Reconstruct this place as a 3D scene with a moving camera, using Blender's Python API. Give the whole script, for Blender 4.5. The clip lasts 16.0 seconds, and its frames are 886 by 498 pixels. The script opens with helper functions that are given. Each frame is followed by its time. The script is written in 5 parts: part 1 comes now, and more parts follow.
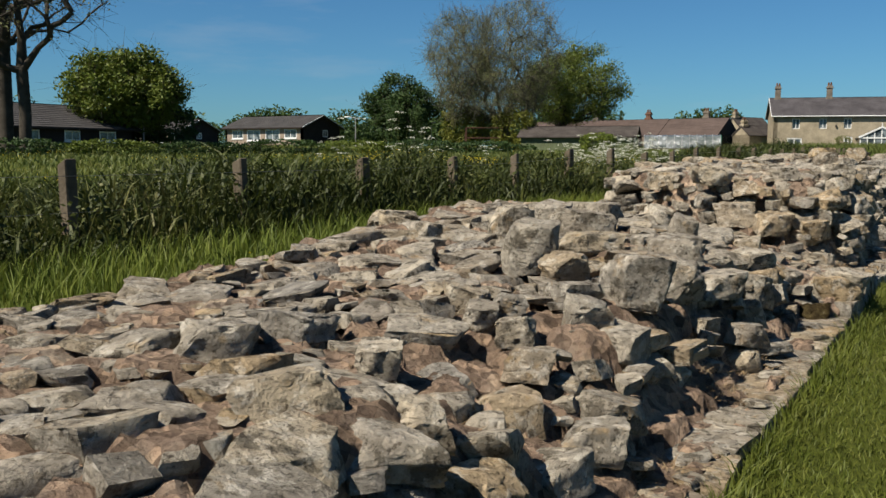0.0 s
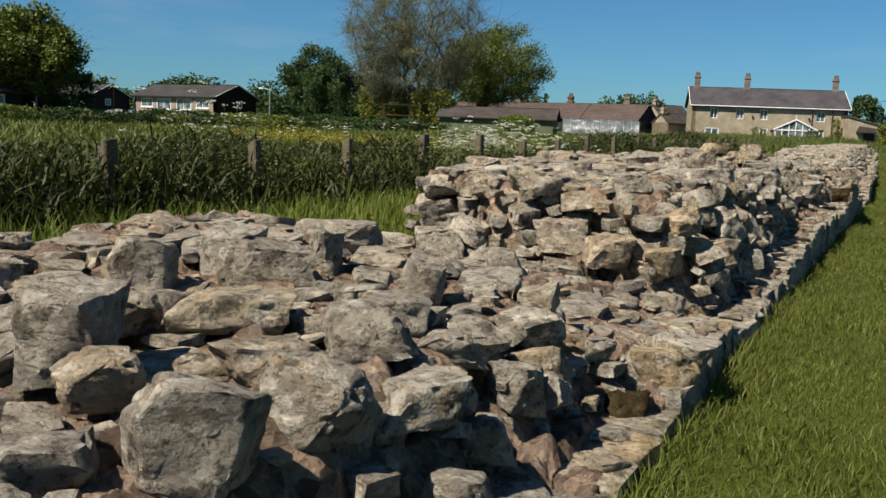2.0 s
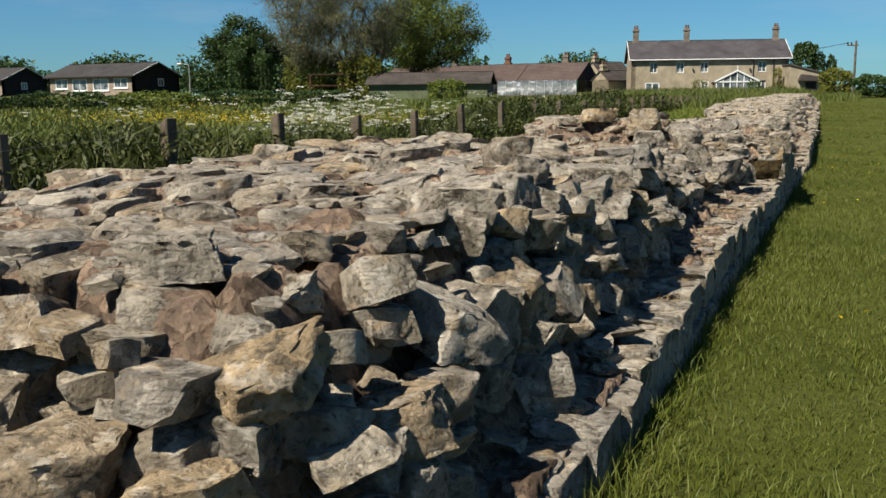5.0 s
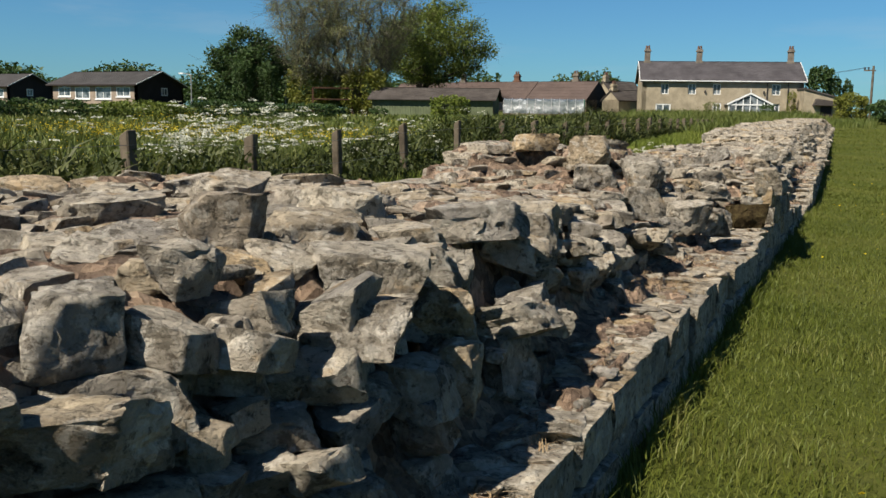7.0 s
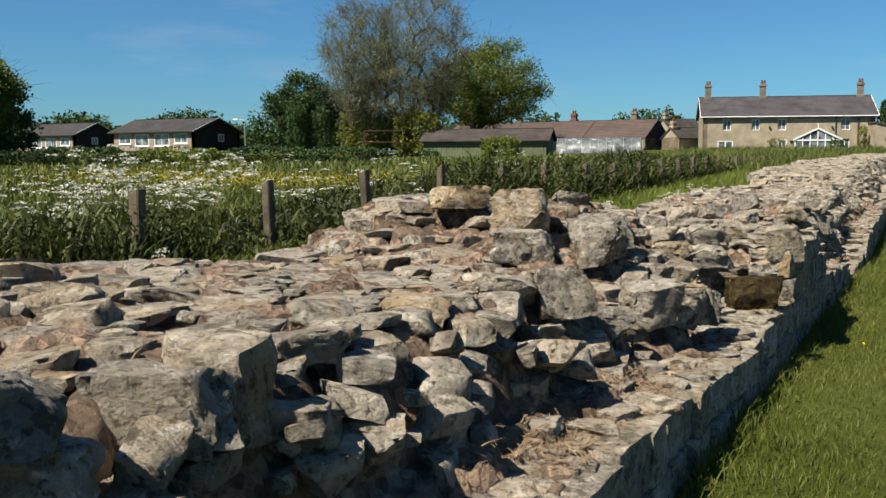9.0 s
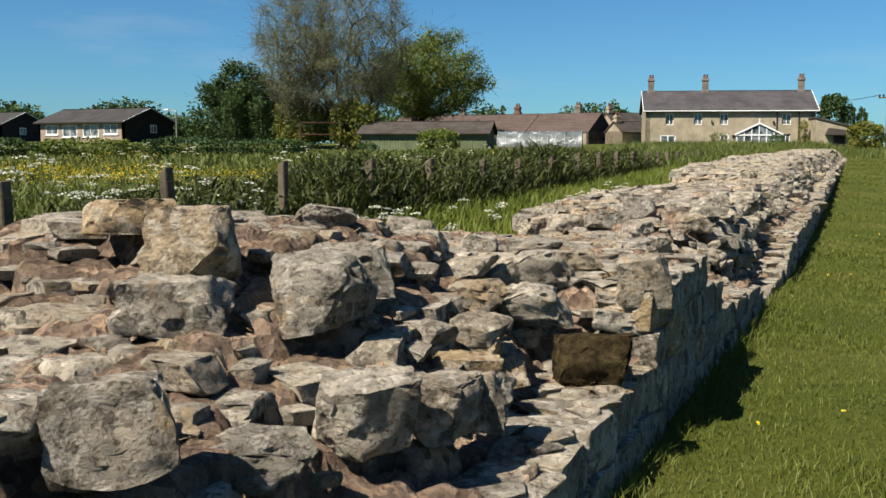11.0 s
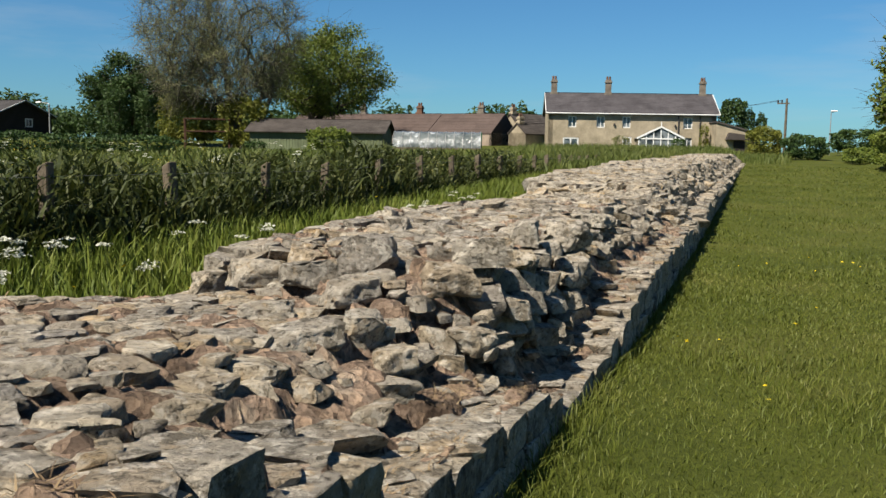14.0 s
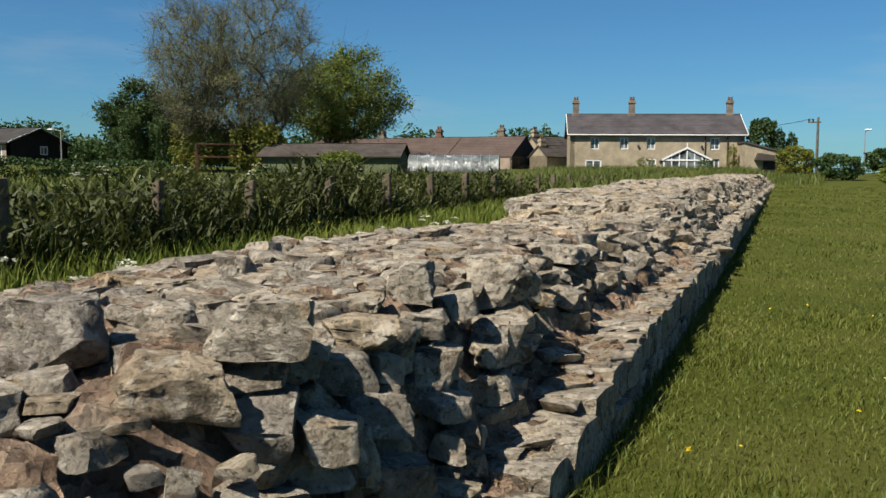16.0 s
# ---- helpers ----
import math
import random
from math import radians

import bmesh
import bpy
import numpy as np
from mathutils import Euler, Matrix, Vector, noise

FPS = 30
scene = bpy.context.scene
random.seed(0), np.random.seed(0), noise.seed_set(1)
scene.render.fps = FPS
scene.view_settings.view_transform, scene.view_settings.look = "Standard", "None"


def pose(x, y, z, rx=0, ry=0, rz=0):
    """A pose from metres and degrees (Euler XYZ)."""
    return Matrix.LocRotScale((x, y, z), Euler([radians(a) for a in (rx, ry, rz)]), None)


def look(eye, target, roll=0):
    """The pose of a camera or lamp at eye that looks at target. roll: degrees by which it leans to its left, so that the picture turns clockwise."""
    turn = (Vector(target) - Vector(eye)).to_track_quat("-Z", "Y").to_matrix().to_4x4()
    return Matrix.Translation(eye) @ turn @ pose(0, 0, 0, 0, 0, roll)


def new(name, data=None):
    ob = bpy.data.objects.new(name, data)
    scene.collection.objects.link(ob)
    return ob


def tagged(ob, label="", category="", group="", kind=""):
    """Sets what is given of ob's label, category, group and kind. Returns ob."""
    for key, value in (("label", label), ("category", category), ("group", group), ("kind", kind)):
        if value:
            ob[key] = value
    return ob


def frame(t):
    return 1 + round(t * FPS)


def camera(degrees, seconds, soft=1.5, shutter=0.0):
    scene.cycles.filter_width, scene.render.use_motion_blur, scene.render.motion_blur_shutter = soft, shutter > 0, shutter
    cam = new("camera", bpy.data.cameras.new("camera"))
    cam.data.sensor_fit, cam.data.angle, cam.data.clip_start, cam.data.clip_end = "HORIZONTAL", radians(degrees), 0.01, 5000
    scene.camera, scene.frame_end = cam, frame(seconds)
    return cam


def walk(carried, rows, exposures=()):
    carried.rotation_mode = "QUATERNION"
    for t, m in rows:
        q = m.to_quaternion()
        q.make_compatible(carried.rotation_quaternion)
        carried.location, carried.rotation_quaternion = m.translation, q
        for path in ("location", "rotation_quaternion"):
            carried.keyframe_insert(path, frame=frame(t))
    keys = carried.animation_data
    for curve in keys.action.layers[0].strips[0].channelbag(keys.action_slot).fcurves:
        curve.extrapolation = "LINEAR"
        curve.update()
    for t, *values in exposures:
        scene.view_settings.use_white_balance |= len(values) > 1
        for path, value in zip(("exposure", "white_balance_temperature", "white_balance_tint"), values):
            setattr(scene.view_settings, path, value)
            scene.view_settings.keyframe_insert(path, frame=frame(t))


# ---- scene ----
cam = camera(52.4, 16.0)
PATH = [
    (0, (0.156, -0.875, 1.192), (-0.896, 0.814, 0.986), 0.22),
    (0.5, (0.153, -0.277, 1.250), (-0.819, 1.459, 1.049), -1.58),
    (1, (0.151, 0.486, 1.265), (-0.795, 2.234, 1.050), 0.82),
    (1.5, (0.126, 1.153, 1.286), (-0.797, 2.916, 1.086), -0.55),
    (2, (0.144, 1.874, 1.327), (-0.762, 3.639, 1.075), 2.30),
    (2.5, (0.192, 2.548, 1.351), (-0.652, 4.341, 1.082), -0.26),
    (3, (0.178, 3.298, 1.369), (-0.576, 5.135, 1.130), -0.35),
    (3.2, (0.172, 3.594, 1.416), (-0.617, 5.414, 1.161), 0.01),
    (5.3, (0.055, 6.894, 1.486), (-0.766, 8.689, 1.164), -0.70),
    (5.5, (0.067, 7.162, 1.512), (-0.777, 8.959, 1.277), -1.80),
    (6, (0.049, 7.836, 1.529), (-0.783, 9.642, 1.321), -1.32),
    (6.5, (0.100, 8.499, 1.536), (-0.812, 10.261, 1.289), 0.80),
    (7, (0.136, 9.165, 1.508), (-0.705, 10.956, 1.220), 0.86),
    (7.5, (0.197, 9.860, 1.491), (-0.726, 11.624, 1.301), 1.41),
    (8, (0.220, 10.566, 1.496), (-0.743, 12.315, 1.377), 0.63),
    (8.2, (0.226, 10.842, 1.504), (-0.750, 12.580, 1.343), 0.37),
    (10.3, (0.443, 13.360, 1.655), (-0.514, 15.104, 1.449), -0.91),
    (10.5, (0.419, 13.690, 1.626), (-0.472, 15.473, 1.449), 0.01),
    (11, (0.352, 14.453, 1.594), (-0.529, 16.235, 1.379), 0.20),
    (11.5, (0.321, 15.187, 1.618), (-0.481, 17.012, 1.449), 0.31),
    (12, (0.367, 15.918, 1.606), (-0.567, 17.679, 1.442), -0.74),
    (12.5, (0.373, 16.674, 1.623), (-0.505, 18.458, 1.411), -0.45),
    (13, (0.432, 17.398, 1.630), (-0.457, 19.172, 1.388), 1.81),
    (13.5, (0.446, 18.140, 1.634), (-0.282, 19.984, 1.370), 0.32),
    (14, (0.469, 18.793, 1.650), (-0.240, 20.651, 1.437), 0.96),
    (14.5, (0.375, 19.499, 1.638), (-0.283, 21.384, 1.515), 3.09),
    (15, (0.277, 20.294, 1.607), (-0.424, 22.162, 1.468), 3.55),
    (15.5, (0.254, 21.035, 1.498), (-0.542, 22.856, 1.272), -0.38),
    (16, (0.326, 21.804, 1.518), (-0.443, 23.643, 1.360), 0.42),
]
EXPOSURES = [(0.0, 0.85), (5.5, 0.97), (8.0, 1.03), (10.5, 1.19), (12.5, 1.13), (14.5, 1.05), (16.0, 0.95)]
walk(cam, [(t, look(eye, target, roll)) for t, eye, target, roll in PATH], EXPOSURES)

# ---- light ----
SUN_TO = Vector((-0.43, -0.92, 1.22)).normalized()
SUN_ELEV = math.asin(SUN_TO.z)
SUN_AZ = math.atan2(SUN_TO.x, SUN_TO.y)

world = bpy.data.worlds.new("sky")
scene.world = world
world.use_nodes = True
wn, wl = world.node_tree.nodes, world.node_tree.links
wn.clear()
w_out = wn.new("ShaderNodeOutputWorld")
w_bg = wn.new("ShaderNodeBackground")
w_sky = wn.new("ShaderNodeTexSky")
w_sky.sky_type = "NISHITA"
w_sky.sun_disc = False
w_sky.sun_elevation = SUN_ELEV
w_sky.sun_rotation = SUN_AZ
w_sky.altitude = 150
w_sky.air_density = 1.0
w_sky.dust_density = 0.35
w_sky.ozone_density = 3.0
# thin high cirrus drawn out into streaks
w_co = wn.new("ShaderNodeTexCoord")
w_map = wn.new("ShaderNodeMapping")
w_map.inputs["Rotation"].default_value = (0.35, 0.25, 0.5)
w_map.inputs["Scale"].default_value = (1.2, 2.2, 9.0)
w_noise = wn.new("ShaderNodeTexNoise")
w_noise.inputs["Scale"].default_value = 1.7
w_noise.inputs["Detail"].default_value = 6
w_noise.inputs["Roughness"].default_value = 0.55
w_ramp = wn.new("ShaderNodeValToRGB")
w_ramp.color_ramp.elements[0].position = 0.54
w_ramp.color_ramp.elements[0].color = (0, 0, 0, 1)
w_ramp.color_ramp.elements[1].position = 0.95
w_ramp.color_ramp.elements[1].color = (0.6, 0.6, 0.6, 1)
w_mix = wn.new("ShaderNodeMixRGB")
w_mix.inputs[2].default_value = (5.0, 5.5, 5.9, 1)
w_tint = wn.new("ShaderNodeMixRGB")
w_tint.blend_type = "MULTIPLY"
w_tint.inputs[0].default_value = 1
w_tint.inputs[2].default_value = (0.355, 0.67, 0.88, 1)
wl.new(w_co.outputs["Generated"], w_map.inputs[0])
wl.new(w_map.outputs[0], w_noise.inputs["Vector"])
wl.new(w_noise.outputs["Fac"], w_ramp.inputs[0])
wl.new(w_sky.outputs[0], w_tint.inputs[1])
wl.new(w_tint.outputs[0], w_mix.inputs[1])
wl.new(w_ramp.outputs[0], w_mix.inputs[0])
wl.new(w_mix.outputs[0], w_bg.inputs[0])
w_bg.inputs[1].default_value = 0.052
wl.new(w_bg.outputs[0], w_out.inputs[0])

sun_data = bpy.data.lights.new("sun", "SUN")
sun_data.energy = 5.2
sun_data.angle = radians(0.53)
sun_data.color = (1.0, 0.925, 0.80)
sun = new("sun", sun_data)
sun.matrix_world = look(SUN_TO * 50, (0, 0, 0))


# ---- materials ----
def material(name, rough=0.9, spec=0.3):
    m = bpy.data.materials.new(name)
    m.use_nodes = True
    b = m.node_tree.nodes["Principled BSDF"]
    b.inputs["Roughness"].default_value = rough
    b.inputs["Specular IOR Level"].default_value = spec
    return m, m.node_tree.nodes, m.node_tree.links, b


def ramp_node(nodes, stops):
    r = nodes.new("ShaderNodeValToRGB")
    els = r.color_ramp.elements
    while len(els) > 1:
        els.remove(els[-1])
    for i, (p, c) in enumerate(stops):
        e = els[0] if i == 0 else els.new(p)
        e.position = p
        e.color = (*c, 1)
    return r


def noise_node(nodes, links, co, scale, detail=5, rough=0.6):
    n = nodes.new("ShaderNodeTexNoise")
    n.inputs["Scale"].default_value = scale
    n.inputs["Detail"].default_value = detail
    n.inputs["Roughness"].default_value = rough
    links.new(co, n.inputs["Vector"])
    return n


def mix_node(nodes, links, fac, a, b, kind="MIX"):
    m = nodes.new("ShaderNodeMixRGB")
    m.blend_type = kind
    for sock, v in ((m.inputs[0], fac), (m.inputs[1], a), (m.inputs[2], b)):
        if isinstance(v, (int, float)):
            sock.default_value = v
        elif isinstance(v, tuple):
            sock.default_value = (*v, 1)
        else:
            links.new(v, sock)
    return m.outputs[0]


def bump_node(nodes, links, bsdf, height, strength=0.5, distance=0.02):
    b = nodes.new("ShaderNodeBump")
    b.inputs["Strength"].default_value = strength
    b.inputs["Distance"].default_value = distance
    links.new(height, b.inputs["Height"])
    links.new(b.outputs[0], bsdf.inputs["Normal"])


def position(nodes):
    return nodes.new("ShaderNodeNewGeometry").outputs["Position"]


def stone_material(name, island):
    """Weathered limestone and sandstone, each stone with a tone and a grain of its own, pitted and lichened."""
    m, n, l, b = material(name, 0.93, 0.2)
    rnd = n.new("ShaderNodeNewGeometry").outputs["Random Per Island"] if island else n.new("ShaderNodeObjectInfo").outputs["Random"]
    shift = n.new("ShaderNodeVectorMath")
    shift.operation = "MULTIPLY_ADD"
    shift.inputs[1].default_value = (31.0, 17.0, 23.0)
    l.new(rnd, shift.inputs[0])
    l.new(position(n), shift.inputs[2])
    co = shift.outputs[0]
    tone = ramp_node(n, [(0.0, (0.172, 0.158, 0.134)), (0.15, (0.305, 0.278, 0.230)), (0.32, (0.230, 0.207, 0.170)), (0.48, (0.348, 0.314, 0.254)), (0.62, (0.272, 0.230, 0.166)), (0.76, (0.202, 0.190, 0.170)), (0.88, (0.310, 0.236, 0.142)), (0.94, (0.265, 0.240, 0.200)), (1.0, (0.372, 0.342, 0.288))])
    l.new(rnd, tone.inputs[0])
    broad = noise_node(n, l, co, 4.5, 5, 0.6)
    stain = ramp_node(n, [(0.30, (0.66, 0.62, 0.57)), (0.46, (0.98, 0.96, 0.94)), (0.72, (1.22, 1.19, 1.13))])
    l.new(broad.outputs["Fac"], stain.inputs[0])
    c = mix_node(n, l, 1.0, tone.outputs[0], stain.outputs[0], "MULTIPLY")
    och = noise_node(n, l, co, 6.0, 5, 0.65)
    ochre = ramp_node(n, [(0.58, (0, 0, 0)), (0.70, (0.7, 0.7, 0.7))])
    l.new(och.outputs["Fac"], ochre.inputs[0])
    c = mix_node(n, l, ochre.outputs[0], c, (0.30, 0.205, 0.10))
    lich = noise_node(n, l, co, 11.0, 8, 0.68)
    pale = ramp_node(n, [(0.53, (0, 0, 0)), (0.58, (0.5, 0.5, 0.5))])
    l.new(lich.outputs["Fac"], pale.inputs[0])
    c = mix_node(n, l, pale.outputs[0], c, (0.45, 0.42, 0.36))
    moss = noise_node(n, l, co, 6.5, 9, 0.70)
    dark = ramp_node(n, [(0.555, (0, 0, 0)), (0.595, (0.80, 0.80, 0.80))])
    l.new(moss.outputs["Fac"], dark.inputs[0])
    c = mix_node(n, l, dark.outputs[0], c, (0.085, 0.072, 0.052))
    fine = noise_node(n, l, co, 27.0, 8, 0.68)
    pit = ramp_node(n, [(0.36, (0.20, 0.17, 0.14)), (0.43, (0.84, 0.83, 0.81)), (0.58, (1.08, 1.07, 1.06)), (0.68, (1.22, 1.21, 1.18))])
    l.new(fine.outputs["Fac"], pit.inputs[0])
    c = mix_node(n, l, 0.85, c, pit.outputs[0], "MULTIPLY")
    grit = noise_node(n, l, co, 130.0, 3, 0.7)
    speck = ramp_node(n, [(0.35, (0.6, 0.57, 0.53)), (0.5, (1, 1, 1)), (0.7, (1.2, 1.19, 1.16))])
    l.new(grit.outputs["Fac"], speck.inputs[0])
    c = mix_node(n, l, 0.22, c, speck.outputs[0], "MULTIPLY")
    squash = n.new("ShaderNodeVectorMath")
    squash.operation = "MULTIPLY"
    squash.inputs[1].default_value = (1.0, 1.0, 3.0)
    l.new(co, squash.inputs[0])
    bedding = noise_node(n, l, squash.outputs[0], 7.0, 5, 0.6)
    lines = ramp_node(n, [(0.36, (0.42, 0.38, 0.34)), (0.45, (1, 1, 1)), (0.62, (1.08, 1.07, 1.05))])
    l.new(bedding.outputs["Fac"], lines.inputs[0])
    c = mix_node(n, l, 0.22, c, lines.outputs[0], "MULTIPLY")
    l.new(c, b.inputs["Base Color"])
    chip = n.new("ShaderNodeTexVoronoi")
    chip.inputs["Scale"].default_value = 11.0
    warp = mix_node(n, l, 0.12, co, fine.outputs["Color"])
    l.new(warp, chip.inputs["Vector"])
    h = mix_node(n, l, 0.45, broad.outputs["Fac"], fine.outputs["Fac"])
    h = mix_node(n, l, 0.22, h, chip.outputs["Distance"])
    h = mix_node(n, l, 0.2, h, bedding.outputs["Fac"])
    bump_node(n, l, b, h, 1.0, 0.14)
    return m


def moss_material():
    """Dark brown dried moss grown over a stone."""
    m, n, l, b = material("brown_moss", 0.98, 0.05)
    co = position(n)
    a = noise_node(n, l, co, 16.0, 7, 0.75)
    tone = ramp_node(n, [(0.35, (0.018, 0.013, 0.007)), (0.5, (0.05, 0.036, 0.017)), (0.62, (0.09, 0.07, 0.03)), (0.72, (0.24, 0.21, 0.16))])
    l.new(a.outputs["Fac"], tone.inputs[0])
    l.new(tone.outputs[0], b.inputs["Base Color"])
    bump_node(n, l, b, a.outputs["Fac"], 1.0, 0.08)
    return m


def mortar_material():
    """Pinkish lime mortar and earth between small stones, with straw and moss."""
    m, n, l, b = material("mortar", 0.97, 0.1)
    co = position(n)
    a = noise_node(n, l, co, 2.2, 5, 0.6)
    f = noise_node(n, l, co, 40.0, 6, 0.75)
    tone = ramp_node(n, [(0.30, (0.125, 0.088, 0.062)), (0.44, (0.240, 0.175, 0.128)), (0.55, (0.330, 0.238, 0.175)), (0.68, (0.385, 0.315, 0.245)), (0.8, (0.290, 0.245, 0.195))])
    l.new(a.outputs["Fac"], tone.inputs[0])
    vor = n.new("ShaderNodeTexVoronoi")
    vor.inputs["Scale"].default_value = 19.0
    l.new(co, vor.inputs["Vector"])
    peb = ramp_node(n, [(0.15, (0.45, 0.43, 0.42)), (0.5, (0.9, 0.9, 0.9)), (0.85, (1.5, 1.45, 1.35))])
    l.new(vor.outputs["Color"], peb.inputs[0])
    c = mix_node(n, l, 0.9, tone.outputs[0], peb.outputs[0], "MULTIPLY")
    g = ramp_node(n, [(0.3, (0.45, 0.4, 0.36)), (0.5, (1, 1, 1)), (0.75, (1.2, 1.2, 1.15))])
    l.new(f.outputs["Fac"], g.inputs[0])
    c = mix_node(n, l, 0.9, c, g.outputs[0], "MULTIPLY")
    l.new(c, b.inputs["Base Color"])
    h = mix_node(n, l, 0.5, vor.outputs["Distance"], f.outputs["Fac"])
    bump_node(n, l, b, h, 1.0, 0.12)
    return m


def plant_material(name, stops, scale=0.6, island=True, translucent=0.25):
    m, n, l, b = material(name, 0.6, 0.25)
    tone = ramp_node(n, stops)
    if island:
        g = n.new("ShaderNodeNewGeometry")
        broad = noise_node(n, l, g.outputs["Position"], scale, 3, 0.6)
        s = n.new("ShaderNodeMath")
        s.operation = "MULTIPLY_ADD"
        s.inputs[1].default_value = 0.5
        h = n.new("ShaderNodeMath")
        h.operation = "MULTIPLY_ADD"
        h.inputs[1].default_value = 0.9
        h.inputs[2].default_value = -0.2
        l.new(broad.outputs["Fac"], h.inputs[0])
        l.new(g.outputs["Random Per Island"], s.inputs[0])
        l.new(h.outputs[0], s.inputs[2])
        l.new(s.outputs[0], tone.inputs[0])
    l.new(tone.outputs[0], b.inputs["Base Color"])
    if translucent:
        tr = n.new("ShaderNodeBsdfTranslucent")
        l.new(tone.outputs[0], tr.inputs["Color"])
        mx = n.new("ShaderNodeMixShader")
        mx.inputs[0].default_value = translucent
        l.new(b.outputs[0], mx.inputs[1])
        l.new(tr.outputs[0], mx.inputs[2])
        l.new(mx.outputs[0], n["Material Output"].inputs[0])
    return m


def turf_material():
    """The soil and thatch under the grass: mown green, meadow green, yellowing by patches."""
    m, n, l, b = material("turf", 0.95, 0.1)
    co = position(n)
    a = noise_node(n, l, co, 0.35, 5, 0.6)
    f = noise_node(n, l, co, 18.0, 6, 0.75)
    tone = ramp_node(n, [(0.3, (0.039, 0.048, 0.007)), (0.5, (0.053, 0.062, 0.009)), (0.7, (0.074, 0.075, 0.017))])
    l.new(a.outputs["Fac"], tone.inputs[0])
    g = ramp_node(n, [(0.3, (0.5, 0.55, 0.45)), (0.55, (1, 1, 1)), (0.8, (1.2, 1.15, 1.05))])
    l.new(f.outputs["Fac"], g.inputs[0])
    c = mix_node(n, l, 0.9, tone.outputs[0], g.outputs[0], "MULTIPLY")
    l.new(c, b.inputs["Base Color"])
    bump_node(n, l, b, f.outputs["Fac"], 0.8, 0.04)
    return m


def surface(name, colour, rough=0.85, scale=3.0, vary=0.25, grain=40.0, spec=0.3, metal=0.0, relief=0.01):
    """A plain painted, rendered or timber surface with two scales of variation."""
    m, n, l, b = material(name, rough, spec)
    co = position(n)
    a = noise_node(n, l, co, scale, 5, 0.6)
    f = noise_node(n, l, co, grain, 4, 0.7)
    lo = tuple(max(0.0, v * (1 - vary)) for v in colour)
    hi = tuple(min(1.0, v * (1 + vary)) for v in colour)
    tone = ramp_node(n, [(0.3, lo), (0.5, colour), (0.7, hi)])
    l.new(a.outputs["Fac"], tone.inputs[0])
    g = ramp_node(n, [(0.3, (0.78, 0.78, 0.78)), (0.6, (1, 1, 1))])
    l.new(f.outputs["Fac"], g.inputs[0])
    l.new(mix_node(n, l, 0.8, tone.outputs[0], g.outputs[0], "MULTIPLY"), b.inputs["Base Color"])
    b.inputs["Metallic"].default_value = metal
    bump_node(n, l, b, f.outputs["Fac"], 0.4, relief)
    return m


STONE = stone_material("stone", False)
STONE_RUBBLE = stone_material("stone_rubble", True)
MORTAR = mortar_material()
TURF = turf_material()


# ---- building helpers ----
def mesh_object(name, verts, faces, mat, parent=None, smooth=False):
    me = bpy.data.meshes.new(name)
    me.from_pydata(verts, [], faces)
    me.materials.append(mat)
    if smooth:
        me.polygons.foreach_set("use_smooth", np.ones(len(me.polygons), dtype=bool))
    me.update()
    ob = new(name, me)
    ob.parent = parent
    return ob


def quads_mesh(name, verts, mat, parent=None, per=4, smooth=False):
    """A mesh of separate faces, each of `per` corners, from an (n*per, 3) array."""
    me = bpy.data.meshes.new(name)
    count = len(verts) // per
    me.vertices.add(len(verts))
    me.vertices.foreach_set("co", np.asarray(verts, dtype=np.float32).ravel())
    me.loops.add(len(verts))
    me.loops.foreach_set("vertex_index", np.arange(len(verts), dtype=np.int32))
    me.polygons.add(count)
    me.polygons.foreach_set("loop_start", np.arange(0, len(verts), per, dtype=np.int32))
    me.polygons.foreach_set("loop_total", np.full(count, per, dtype=np.int32))
    me.materials.append(mat)
    me.update(calc_edges=True)
    me.validate()
    ob = new(name, me)
    ob.parent = parent
    return ob


def part(name, bm, mat, parent=None, label="", smooth=False):
    """One bmesh as one mesh object under a thing or a part."""
    me = bpy.data.meshes.new(name)
    if smooth:
        for f in bm.faces:
            f.smooth = True
    bm.to_mesh(me)
    bm.free()
    me.materials.append(mat)
    ob = new(name, me)
    ob.parent = parent
    if label:
        ob["label"] = label
    return ob


def box_bm(x0, x1, y0, y1, z0, z1, bevel=0.0, bm=None):
    own = bm or bmesh.new()
    made = bmesh.ops.create_cube(own, size=1.0)["verts"]
    for v in made:
        v.co = Vector(((x0 + x1) / 2 + v.co.x * (x1 - x0), (y0 + y1) / 2 + v.co.y * (y1 - y0), (z0 + z1) / 2 + v.co.z * (z1 - z0)))
    if bevel:
        edges = list({e for v in made for e in v.link_edges})
        bmesh.ops.bevel(own, geom=edges, offset=bevel, segments=1, affect="EDGES")
    return own


def prism_bm(profile, y0, y1, bm=None):
    """A prism along y from a list of (x, z) corners."""
    own = bm or bmesh.new()
    a = [own.verts.new((x, y0, z)) for x, z in profile]
    b = [own.verts.new((x, y1, z)) for x, z in profile]
    n = len(profile)
    for i in range(n):
        own.faces.new((a[i], a[(i + 1) % n], b[(i + 1) % n], b[i]))
    own.faces.new(a[::-1])
    own.faces.new(b)
    bmesh.ops.recalc_face_normals(own, faces=own.faces[:])
    return own


def thing(name, m, label, category, group="", kind=""):
    ob = new(name)
    ob.empty_display_size = 0.3
    ob.matrix_world = m
    return tagged(ob, label, category, group, kind)


def smoothstep(a, b, v):
    t = np.clip((v - a) / (b - a), 0, 1)
    return t * t * (3 - 2 * t)


